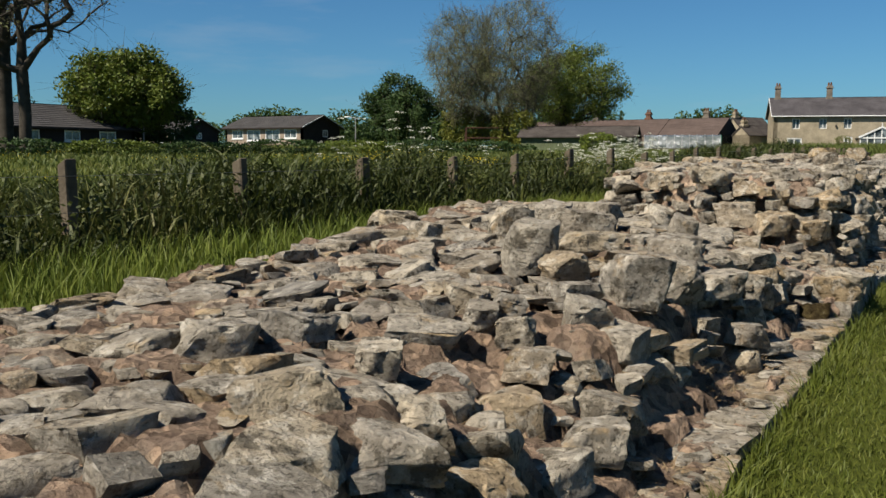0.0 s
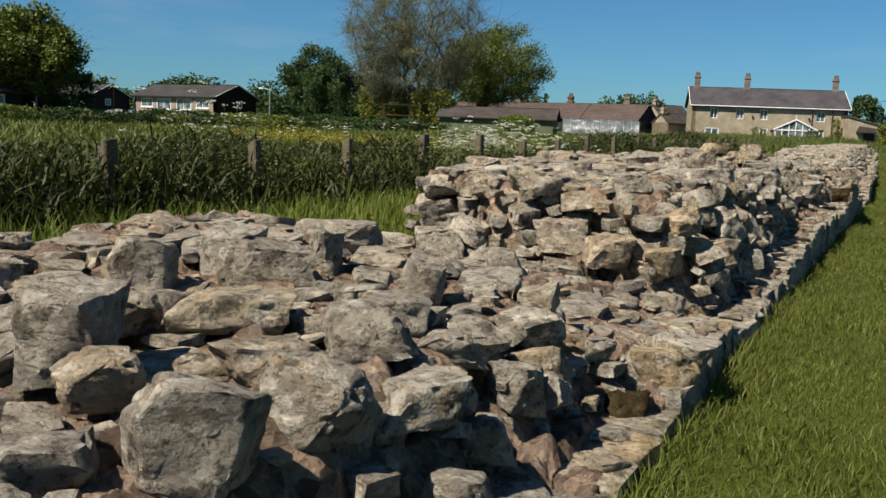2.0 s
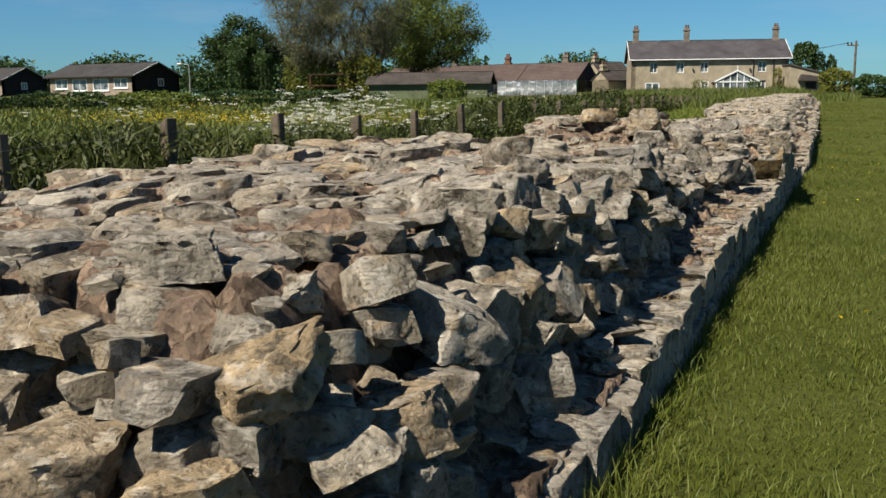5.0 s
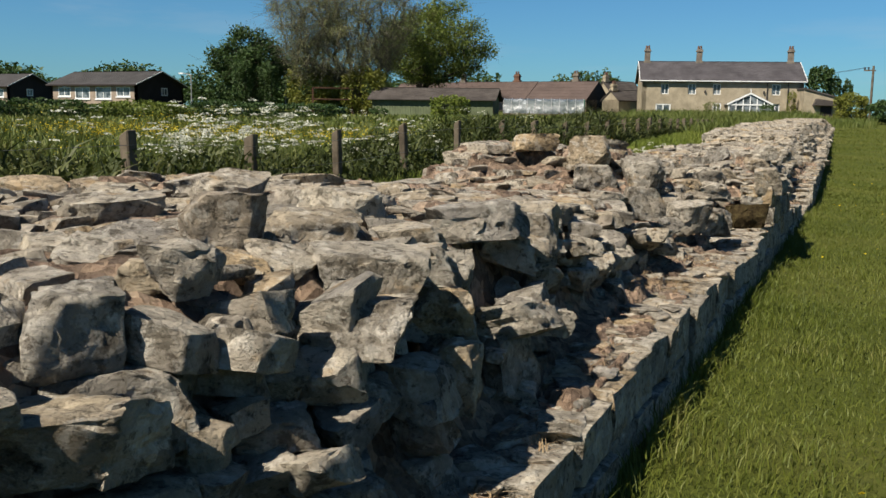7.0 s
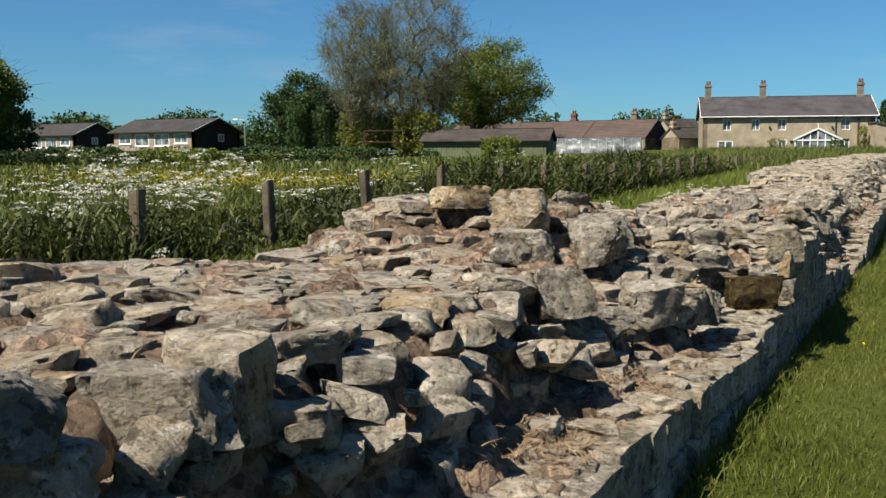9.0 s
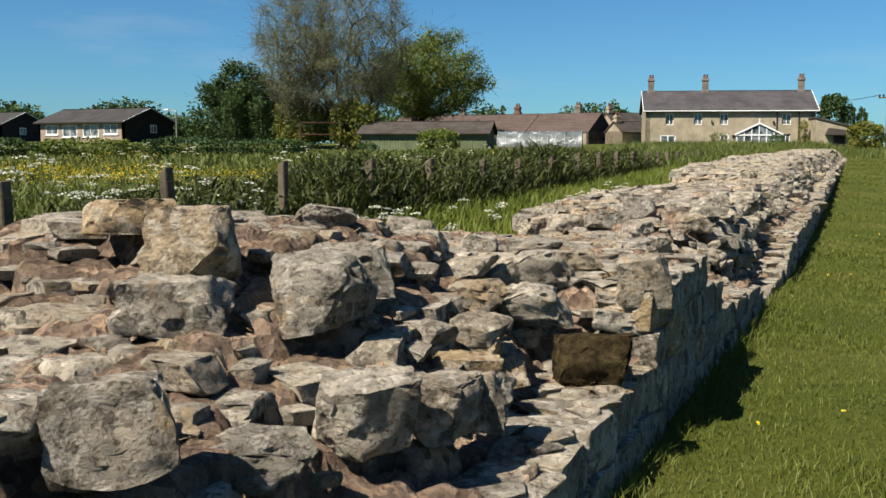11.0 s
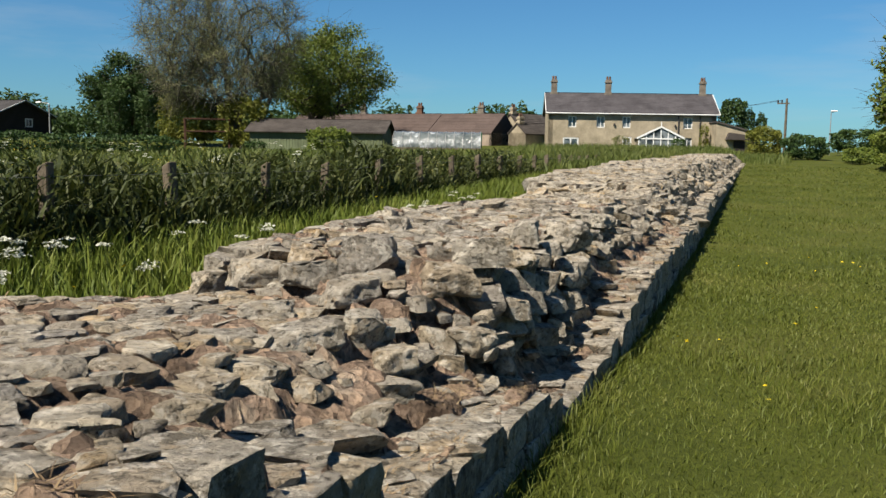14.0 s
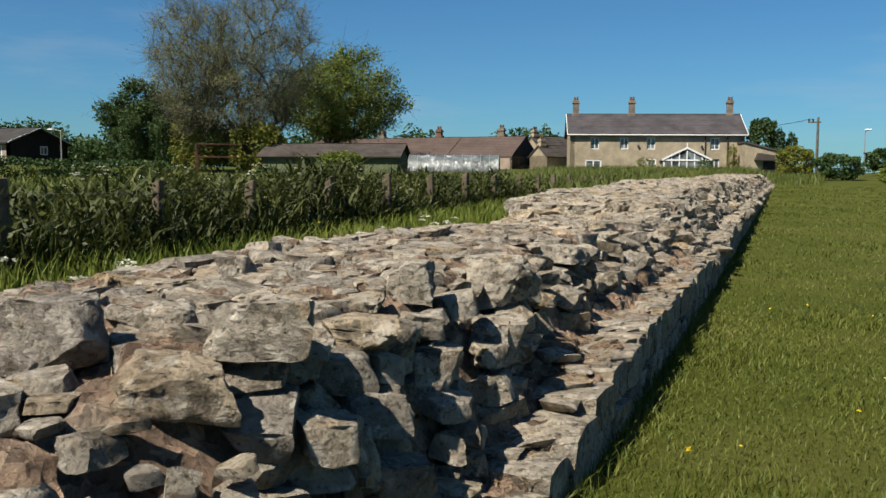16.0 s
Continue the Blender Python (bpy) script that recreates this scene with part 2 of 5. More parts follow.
# ---- terrain ----
def base_z(y):
    """The fall of the land along the wall."""
    y = np.asarray(y, dtype=float)
    return np.where(y < 7.2, -0.03 * (7.2 - np.maximum(y, -20)), 0.0) + 0.021 * np.clip(y - 30, 0, 100) + 0.004 * np.clip(y - 130, 0, 400)


def ground_z(x, y):
    x, y = np.asarray(x, dtype=float), np.asarray(y, dtype=float)
    d = np.hypot(x, y)
    far = 0.021 * np.clip(d - 30, 0, 100) + 0.004 * np.clip(d - 130, 0, 400)
    left = smoothstep(-12, -30, x)
    z = base_z(y) * (1 - left) + far * left
    z = z + (0.30 + 0.22 * smoothstep(16, 27, y)) * smoothstep(-3.6, -6.2, x)
    z = z + 0.6 * smoothstep(4.5, 9.0, x) * smoothstep(20, 60, y)
    z = z - 0.9 * np.exp(-(((x + 45) / 11) ** 2 + ((y - 90) / 14) ** 2))
    return z + 0.012 * np.sin(x * 1.3 + y * 0.7) * np.cos(y * 0.9 - x * 0.4)


def ground_at(x, y):
    return float(ground_z(x, y))


def build_ground():
    xs = np.concatenate([np.linspace(-2500, -200, 12), np.linspace(-180, -20, 41), np.linspace(-18, 12, 101), np.linspace(14, 200, 32), np.linspace(260, 2500, 10)])
    ys = np.concatenate([np.linspace(-2500, -60, 14), np.linspace(-40, -6, 12), np.linspace(-5, 45, 168), np.linspace(48, 200, 60), np.linspace(230, 2500, 14)])
    gx, gy = np.meshgrid(xs, ys)
    gz = ground_z(gx, gy)
    verts = np.stack([gx, gy, gz], -1).reshape(-1, 3)
    w = len(xs)
    faces = [(j * w + i, j * w + i + 1, (j + 1) * w + i + 1, (j + 1) * w + i) for j in range(len(ys) - 1) for i in range(w - 1)]
    ob = mesh_object("ground", verts.tolist(), faces, TURF, smooth=True)
    tagged(ob, "mown grass strip and rough green meadow", "ground", kind="structure")


build_ground()


# ---- the ruined wall ----
FACE_X, BACK_X, WALL_Y0, WALL_Y1 = -0.74, -3.75, -2.4, 86.0
# stations along the wall: height of the front ledge, inner edge of the ledge, start of the top, height of the top, height at the back
ST_Y = [-2.82, 2.18, 3.98, 5.38, 6.18, 6.48, 7.38, 7.72, 8.00, 8.32, 11.00, 13.00, 15.30, 16.50, 17.20, 17.70, 18.60, 19.22, 19.30, 20.70, 20.76, 21.40, 21.46, 22.50, 23.50, 23.90, 24.30, 24.62, 24.70, 25.20, 27.00, 30.00, 33.30, 34.40, 34.70, 38.00]
ST_LEDGE = [-0.15, -0.10, -0.03, 0.02, 0.06, 0.24, 0.25, 0.20, 0.12, 0.16, 0.28, 0.42, 0.45, 0.40, 0.37, 0.37, 0.44, 0.46, 0.86, 0.92, 0.68, 0.66, 0.40, 0.37, 0.33, 0.20, 0.12, 0.13, 0.13, 0.16, 0.42, 0.50, 0.45, 0.40, 0.38, 0.50]
ST_IN = [0.98, 0.98, 1.00, 1.00, 1.00, 1.10, 1.20, 1.10, 1.05, 1.00, 1.00, 1.08, 1.12, 1.10, 1.10, 1.15, 1.20, 1.29, 1.30, 1.39, 1.40, 1.25, 1.24, 1.15, 1.10, 1.05, 0.98, 1.00, 1.00, 1.02, 1.10, 1.10, 1.10, 1.08, 1.08, 1.10]
ST_SHOULDER = [1.50, 1.50, 1.50, 1.50, 1.50, 1.90, 2.00, 2.00, 1.60, 1.45, 1.42, 1.45, 1.55, 1.70, 2.05, 2.12, 2.12, 1.89, 1.90, 1.99, 2.00, 1.93, 1.92, 1.80, 1.70, 1.60, 1.50, 1.50, 1.50, 1.50, 1.60, 1.60, 1.60, 1.55, 1.55, 1.60]
ST_TOP = [0.40, 0.44, 0.50, 0.58, 0.55, 0.46, 0.46, 0.46, 0.50, 0.98, 1.08, 1.03, 0.95, 0.80, 0.95, 1.19, 1.22, 1.06, 0.95, 0.93, 0.93, 0.87, 0.86, 0.76, 0.74, 0.95, 1.00, 0.98, 0.98, 0.98, 1.02, 1.00, 0.90, 0.88, 1.02, 1.10]
ST_BACK = [0.42, 0.49, 0.66, 0.78, 0.78, 0.76, 0.48, 0.32, 0.34, 1.00, 1.10, 1.15, 1.00, 0.88, 1.04, 1.25, 1.27, 1.12, 1.08, 0.93, 0.92, 0.86, 0.86, 0.80, 0.66, 0.58, 0.58, 0.60, 0.84, 0.88, 0.96, 0.97, 0.80, 0.78, 1.05, 1.10]


def bend(y):
    """How far the wall swings aside towards the house."""
    return -0.030 * np.maximum(0.0, np.asarray(y, dtype=float) - 27.0)


def along(y, values):
    """A station value at y; past the last station the wall goes on in like manner."""
    y = np.asarray(y, dtype=float)
    wobble = 0.10 * np.sin(y * 0.45) * np.sin(y * 0.17 + 1.0) * smoothstep(38, 42, y)
    return np.interp(y, ST_Y, values) + wobble * (values is ST_TOP or values is ST_BACK)


def wall_profile(x, y):
    """The height of the wall's body over the level datum."""
    u = -np.asarray(x, dtype=float)
    y = np.asarray(y, dtype=float)
    y = y - 0.75 * smoothstep(2.7, 3.5, u) * np.exp(-((y - 8.5) / 1.0) ** 2)
    ledge, inner, shoulder = along(y, ST_LEDGE), along(y, ST_IN), along(y, ST_SHOULDER)
    top, back = along(y, ST_TOP), along(y, ST_BACK)
    rise = np.clip((u - inner) / np.maximum(shoulder - inner, 0.1), 0, 1)
    z = ledge + (top - ledge) * rise ** 0.75
    z = z + (back - top) * np.clip((u - shoulder) / (3.6 - shoulder), 0, 1)
    y = np.asarray(y, dtype=float)
    z = z - 0.20 * np.exp(-(((u - 1.55) / 0.38) ** 2 + ((y - 2.2) / 0.55) ** 2))
    return z + base_z(np.maximum(y, 30.0)) - 0.010 * np.clip(y - 40, 0, 60)


def hash2(i, j, k):
    v = np.sin(i * 127.1 + j * 311.7 + k * 74.7) * 43758.5453
    return v - np.floor(v)


def cells(x, y, sx, sy, seed):
    """Jittered cells: centre of the nearest, distance to it and to the next, and the cell's number."""
    i0, j0 = np.floor(x / sx), np.floor(y / sy)
    best = np.full(x.shape, 1e9)
    second = np.full(x.shape, 1e9)
    cx, cy, idn = np.zeros(x.shape), np.zeros(x.shape), np.zeros(x.shape)
    for di in (-1, 0, 1):
        for dj in (-1, 0, 1):
            i, j = i0 + di, j0 + dj
            px = (i + 0.5 + 0.8 * (hash2(i, j, seed) - 0.5)) * sx
            py = (j + 0.5 + 0.8 * (hash2(i, j, seed + 1) - 0.5)) * sy
            d = np.hypot((x - px) / sx, (y - py) / sy)
            closer = d < best
            second = np.where(closer, best, np.minimum(second, d))
            cx, cy = np.where(closer, px, cx), np.where(closer, py, cy)
            idn = np.where(closer, hash2(i, j, seed + 2), idn)
            best = np.where(closer, d, best)
    return cx, cy, best, second, idn


def steepness(x, y):
    """How much the profile rises within a hand's breadth or two."""
    zs = [wall_profile(np.clip(x + dx, BACK_X + 0.1, FACE_X - 0.1), y + dy) for dx, dy in ((0, 0), (0.14, 0), (-0.14, 0), (0, 0.14), (0, -0.14))]
    return np.max(zs, axis=0), np.min(zs, axis=0)


def wall_surface(x, y):
    """The body's top: stones in layers, each about level, parted by cracks."""
    cx, cy, d1, d2, idn = cells(x, y, 0.26, 0.36, 11.0)
    fx, fy, e1, e2, idf = cells(x, y, 0.10, 0.14, 37.0)
    cx = np.clip(cx, BACK_X + 0.05, FACE_X - 0.05)
    fx = np.clip(fx, BACK_X + 0.03, FACE_X - 0.03)
    top, low = steepness(x, y)
    steep = smoothstep(0.15, 0.45, top - low)
    z = (0.6 * wall_profile(cx, cy) + 0.4 * wall_profile(np.clip(x, BACK_X + 0.05, FACE_X - 0.05), y) - 0.015) * (1 - steep) + steep * (0.5 * low + 0.5 * wall_profile(np.clip(x, BACK_X + 0.05, FACE_X - 0.05), y) - 0.05)
    keep = 1 - 0.7 * steep
    z = z + ((idn - 0.5) * 0.06 + (idf - 0.5) * 0.03) * keep
    z = z + ((x - cx) * (np.sin(idn * 40) * 0.12) + (y - cy) * (np.cos(idn * 57) * 0.12)) * keep
    z = z - (0.045 * (1 - smoothstep(0.0, 0.22, d2 - d1)) + 0.018 * (1 - smoothstep(0.0, 0.3, e2 - e1))) * keep
    ripple = np.sin(x * 61 + 3 * np.sin(y * 17)) * np.sin(y * 53 + 2 * np.sin(x * 23))
    return z + 0.007 * ripple


def build_core(parent, y0, y1, dx, dy):
    xs = np.arange(BACK_X, FACE_X + dx * 0.5, dx)
    ys = np.arange(y0, y1 + dy * 0.5, dy)
    gx, gy = np.meshgrid(xs, ys)
    gz = wall_surface(gx, gy)
    gx = gx - 0.07 * smoothstep(FACE_X - 0.35, FACE_X, gx) + 0.05 * smoothstep(BACK_X + 0.3, BACK_X, gx)
    gx = gx + bend(gy)
    low = base_z(ys) - 0.25
    front = np.stack([gx[:, -1] + 0.01, ys, low], -1)
    back = np.stack([gx[:, 0] - 0.02, ys, low], -1)
    body = np.stack([gx, gy, gz], -1)
    allv = np.concatenate([back[:, None, :], body, front[:, None, :]], axis=1)
    h, w = allv.shape[:2]
    idx = np.arange(h * w).reshape(h, w)
    f = np.stack([idx[:-1, :-1], idx[:-1, 1:], idx[1:, 1:], idx[1:, :-1]], -1).reshape(-1, 4)
    ob = mesh_object("core", allv.reshape(-1, 3).tolist(), f.tolist(), MORTAR, parent)
    ob.data.polygons.foreach_set("use_smooth", [True] * len(ob.data.polygons))
    return ob


ruin = thing("ruined_wall", Matrix.Identity(4), "low ruined wall of weathered pale rubble stone in earthy mortar", "wall")
build_core(ruin, WALL_Y0, 33.0, 0.03, 0.034)
build_core(ruin, 33.0, WALL_Y1, 0.06, 0.07)


def soften(me):
    """Rounded faces that keep their broken edges."""
    me.polygons.foreach_set("use_smooth", [True] * len(me.polygons))
    me.set_sharp_from_angle(angle=radians(38))


def rock_mesh(name, seed, cuts=9, res=3, squared=1.0):
    """An angular block, about 1 across: a ball cut by planes, with bedding steps and chipped faces."""
    rng = random.Random(seed)
    bm = bmesh.new()
    bmesh.ops.create_icosphere(bm, subdivisions=res, radius=0.86)
    planes = []
    for ax in (Vector((1, 0, 0)), Vector((0, 1, 0)), Vector((0, 0, 1))):
        for s in (-1, 1):
            lean = (0.16 if ax.z else 0.38) * squared
            n = (ax * s + Vector((rng.uniform(-lean, lean), rng.uniform(-lean, lean), rng.uniform(-0.25, 0.25) * squared))).normalized()
            planes.append((n, rng.uniform(0.38, 0.50) if squared == 1.0 else rng.uniform(0.45, 0.5)))
    for _ in range(cuts):
        n = Vector((rng.uniform(-1, 1), rng.uniform(-1, 1), rng.uniform(-0.5, 1))).normalized()
        planes.append((n, rng.uniform(0.40, 0.56)))
    for v in bm.verts:
        for _ in range(3):
            for n, d in planes:
                k = v.co.dot(n) - d
                if k > -0.12:
                    v.co -= n * (0.02 * math.log(1 + math.exp(k / 0.02))) * 0.8
    beds = rng.uniform(5, 9)
    for v in bm.verts:
        p = v.co * 2.2 + Vector((seed * 3.1, seed * 1.7, 0))
        way = v.co.normalized()
        chip = noise.noise(p * 4.1) * 0.045 + noise.noise(p * 9.3) * 0.022 + noise.noise(p * 1.2) * 0.06 - max(0.0, noise.noise(p * 5.0) - 0.25) * 0.16
        bed = noise.noise(Vector((p.x * 0.5, p.y * 0.5, v.co.z * beds))) * 0.03 * (1 - abs(way.z))
        v.co += way * (chip + bed) * (0.5 + 0.5 * squared)
    me = bpy.data.meshes.new(name)
    bm.to_mesh(me)
    bm.free()
    me.materials.append(STONE)
    soften(me)
    return me


ROCKS = [rock_mesh("stone", i, 4 + i % 5, 4) for i in range(26)]


LAID = []


def stone(x, y, z, w, d, h, turn=0.0, tip=0.0, roll=0.0, shape=0):
    """One loose stone of the wall; z is its underside."""
    bed, _ = steepness(np.array(x), np.array(y))
    z = min(z, float(bed) - 0.04)
    if y > 27:
        x += float(bend(y))
    LAID.append((x, y, z, max(w, d)))
    ob = new("stone", ROCKS[shape % len(ROCKS)])
    ob.parent = ruin
    ob.matrix_world = pose(x, y, z + h * 0.5, tip, roll, turn) @ Matrix.Diagonal((w, d, h, 1))
    return ob


def lay_large_stones():
    """The stones that stand out of the wall one by one."""
    stone(-2.36, 1.52, 0.39, 0.31, 0.24, 0.20, 48, -5, 5, 12)
    stone(-1.69, 1.19, 0.39, 0.34, 0.27, 0.15, 50, -5, -5, 0)
    stone(-2.30, 1.90, 0.41, 0.36, 0.29, 0.15, 45, -2, 6, 24)
    stone(-1.87, 1.90, 0.30, 0.19, 0.22, 0.20, 31, 2, 2, 11)
    stone(-1.66, 2.70, 0.33, 0.17, 0.22, 0.15, 24, -4, -5, 8)
    stone(-1.51, 2.48, 0.24, 0.20, 0.22, 0.15, 22, -6, 4, 25)
    stone(-1.14, 2.36, -0.01, 0.23, 0.22, 0.18, 17, -2, -3, 5)
    stone(-1.89, 2.74, 0.38, 0.16, 0.22, 0.15, 28, 4, 5, 11)
    stone(-1.40, 1.49, 0.25, 0.18, 0.22, 0.17, 29, 3, -1, 21)
    stone(-2.66, 5.12, 0.54, 0.31, 0.25, 0.34, 24, -3, -4, 7)
    stone(-3.34, 4.23, 0.54, 0.38, 0.30, 0.15, 25, -2, 3, 22)
    stone(-3.06, 3.42, 0.51, 0.38, 0.30, 0.09, 49, 6, 2, 6)
    stone(-2.73, 4.65, 0.47, 0.33, 0.26, 0.38, 39, 3, -2, 13)
    stone(-0.87, 6.39, -0.00, 0.39, 0.31, 0.31, 19, 4, 4, 14)
    stone(-3.72, 4.67, 0.61, 0.44, 0.35, 0.18, 44, -1, 0, 23)
    stone(-2.48, 5.14, 0.51, 0.43, 0.35, 0.33, 36, 4, 2, 6)
    stone(-1.21, 5.50, 0.24, 0.25, 0.22, 0.19, 26, -5, -6, 22)
    stone(-1.82, 2.89, 0.41, 0.16, 0.22, 0.13, 46, 6, 3, 19)
    stone(-3.21, 4.33, 0.53, 0.19, 0.22, 0.22, 57, -5, -1, 5)
    stone(-1.51, 3.06, 0.36, 0.20, 0.22, 0.19, 48, -2, 5, 21)
    stone(-1.15, 4.79, 0.14, 0.21, 0.22, 0.18, 29, -6, -1, 9)
    stone(-1.20, 5.20, 0.20, 0.23, 0.22, 0.23, 13, -4, 6, 20)
    stone(-1.43, 4.98, 0.42, 0.32, 0.25, 0.14, 36, -3, 1, 9)
    stone(-1.65, 4.92, 0.51, 0.30, 0.24, 0.19, 37, 0, 3, 5)
    stone(-3.28, 8.43, 0.83, 0.39, 0.32, 0.23, 27, -6, -1, 1)
    stone(-2.88, 8.42, 0.83, 0.34, 0.27, 0.20, 27, -1, 6, 25)
    stone(-1.37, 8.17, 0.35, 0.23, 0.22, 0.19, 7, 4, -4, 19)
    stone(-2.13, 8.42, 0.86, 0.19, 0.22, 0.15, 11, 1, 3, 7)
    stone(-2.72, 8.14, 0.41, 0.25, 0.22, 0.17, 24, -6, -5, 16)
    stone(-1.39, 9.80, 0.86, 0.25, 0.22, 0.17, 9, 0, 4, 6)
    stone(-0.98, 6.36, 0.05, 0.32, 0.25, 0.21, 17, -3, 1, 13)
    stone(-1.22, 6.11, 0.26, 0.35, 0.28, 0.11, 23, -3, 0, 14)
    stone(-2.73, 6.22, 0.62, 0.42, 0.33, 0.20, 37, 0, -3, 15)
    stone(-1.20, 8.46, 0.52, 0.29, 0.24, 0.14, 5, -6, -2, 8)
    stone(-0.85, 6.53, 0.16, 0.37, 0.30, 0.19, 9, -3, 6, 7)
    stone(-3.26, 8.27, 0.58, 0.29, 0.23, 0.24, 30, -2, -4, 10)
    stone(-3.47, 8.13, 0.34, 0.31, 0.25, 0.18, 24, -1, 3, 3)
    stone(-2.38, 5.53, 0.56, 0.17, 0.22, 0.29, 59, 0, 4, 20)
    stone(-1.48, 9.87, 0.93, 0.34, 0.27, 0.19, 31, -5, 0, 6)
    stone(-1.70, 8.29, 0.69, 0.27, 0.22, 0.19, 36, 1, 6, 20)
    stone(-1.26, 9.77, 0.63, 0.26, 0.22, 0.14, 24, 0, 2, 6)
    stone(-1.11, 10.62, 0.43, 0.27, 0.22, 0.20, 23, 4, 6, 8)
    stone(-1.70, 8.48, 0.95, 0.28, 0.22, 0.16, 34, 0, 1, 2)
    stone(-1.41, 8.39, 0.70, 0.18, 0.22, 0.22, 43, -2, 4, 21)
    stone(-1.33, 9.97, 0.74, 0.26, 0.22, 0.16, 20, 0, 3, 4)
    stone(-1.46, 10.98, 1.04, 0.20, 0.22, 0.15, 31, 5, 4, 14)
    stone(-2.90, 10.95, 1.03, 0.42, 0.33, 0.09, 32, -6, -3, 5)
    stone(-2.67, 9.80, 0.94, 0.42, 0.33, 0.20, 36, -2, -5, 12)
    stone(-2.77, 12.78, 1.02, 0.39, 0.31, 0.20, 35, 6, 0, 7)
    stone(-1.02, 19.36, 0.37, 0.43, 0.34, 0.27, 6, -3, -4, 21)
    stone(-1.13, 8.59, 0.40, 0.16, 0.22, 0.16, 29, 2, 6, 25)
    stone(-2.52, 8.40, 0.86, 0.13, 0.22, 0.18, 49, 2, 1, 0)
    stone(-1.67, 8.38, 0.84, 0.23, 0.22, 0.12, 29, 5, 3, 3)
    stone(-1.33, 10.37, 0.78, 0.39, 0.31, 0.17, 33, -6, -2, 11)
    stone(-1.15, 9.98, 0.45, 0.12, 0.22, 0.15, 32, -5, 2, 14)
    stone(-1.00, 10.55, 0.20, 0.16, 0.22, 0.15, 15, 6, -2, 12)
    stone(-1.43, 10.58, 0.91, 0.20, 0.22, 0.23, 56, -4, -1, 5)
    stone(-1.35, 10.64, 0.78, 0.33, 0.26, 0.17, 54, -2, 2, 0)
    stone(-1.32, 10.94, 0.80, 0.23, 0.22, 0.21, 45, -6, 4, 9)
    stone(-1.22, 11.01, 0.66, 0.24, 0.22, 0.10, 42, 1, 2, 2)
    stone(-2.67, 11.90, 0.99, 0.42, 0.34, 0.21, 47, 0, -2, 11)
    stone(-1.58, 11.01, 1.07, 0.23, 0.22, 0.09, 48, 3, -1, 17)
    stone(-1.10, 11.18, 0.45, 0.24, 0.22, 0.09, 35, 1, 0, 4)
    stone(-1.24, 14.04, 0.62, 0.27, 0.22, 0.16, 12, 0, -5, 19)
    stone(-1.84, 17.94, 0.92, 0.38, 0.31, 0.26, 36, 4, 3, 2)
    stone(-1.49, 19.43, 0.79, 0.46, 0.37, 0.23, 22, -1, -4, 9)
    stone(-1.32, 18.03, 0.51, 0.31, 0.24, 0.21, 33, -5, 6, 11)
    stone(-3.01, 19.83, 0.90, 0.38, 0.30, 0.20, 32, 1, 4, 18)
    stone(-2.46, 19.69, 0.96, 0.37, 0.30, 0.22, 38, -5, 6, 3)
    stone(-1.66, 15.92, 0.81, 0.39, 0.32, 0.17, 39, 1, 4, 23)
    stone(-1.40, 16.65, 0.55, 0.37, 0.30, 0.17, 42, 5, 0, 19)
    stone(-1.41, 18.32, 0.61, 0.31, 0.25, 0.21, 16, 1, 5, 7)
    stone(-1.62, 19.37, 0.73, 0.43, 0.34, 0.26, 35, 0, -1, 9)
    stone(-0.82, 19.37, 0.74, 0.30, 0.24, 0.31, 23, 3, -6, 8)
    stone(-2.12, 19.07, 0.95, 0.43, 0.35, 0.20, 40, 2, 1, 22)
    stone(-1.78, 20.05, 0.89, 0.41, 0.33, 0.13, 35, -1, 0, 12)
    stone(-1.42, 19.82, 0.86, 0.37, 0.29, 0.13, 33, -4, 2, 2)
    stone(-1.59, 18.74, 0.72, 0.34, 0.27, 0.21, 44, 4, -1, 19)
    stone(-0.94, 19.35, 0.59, 0.36, 0.29, 0.13, 34, -5, 6, 8)
    stone(-1.00, 19.34, 0.76, 0.22, 0.22, 0.08, 28, 4, 1, 19)
    stone(-1.42, 19.31, 0.53, 0.35, 0.28, 0.16, 42, -4, -3, 2)
    stone(-3.22, 19.95, 1.00, 0.60, 0.41, 0.13, 44, -6, -4, 12)
    stone(-2.04, 19.80, 0.92, 0.28, 0.22, 0.15, 46, 4, 3, 17)
    stone(-1.42, 25.00, 0.80, 0.43, 0.34, 0.16, 15, 4, -2, 19)
    stone(-1.61, 23.06, 0.59, 0.30, 0.24, 0.22, 47, 5, -4, 23)
    stone(-1.74, 22.65, 0.65, 0.39, 0.31, 0.15, 44, 0, -4, 5)
    stone(-3.31, 24.05, 0.74, 0.26, 0.22, 0.19, 55, -2, 2, 12)
    stone(-2.90, 24.04, 0.76, 0.37, 0.30, 0.21, 43, -2, 0, 10)
    stone(-1.12, 24.04, 0.29, 0.15, 0.22, 0.15, 16, 4, -6, 9)
    stone(-1.39, 22.97, 0.50, 0.24, 0.22, 0.15, 46, -4, -5, 5)
    stone(-2.86, 29.21, 1.09, 0.37, 0.30, 0.13, 11, 3, -6, 7)
    stone(-2.68, 26.00, 1.04, 0.20, 0.22, 0.16, 22, -6, 1, 22)
    stone(-1.45, 28.45, 0.87, 0.43, 0.34, 0.16, 13, 1, 5, 22)
    stone(-1.25, 26.29, 0.59, 0.31, 0.25, 0.21, 24, 4, 5, 12)
    stone(-2.16, 22.98, 0.74, 0.36, 0.29, 0.12, 41, -4, 2, 18)
    stone(-1.49, 25.74, 0.91, 0.26, 0.22, 0.22, 26, 6, 4, 18)
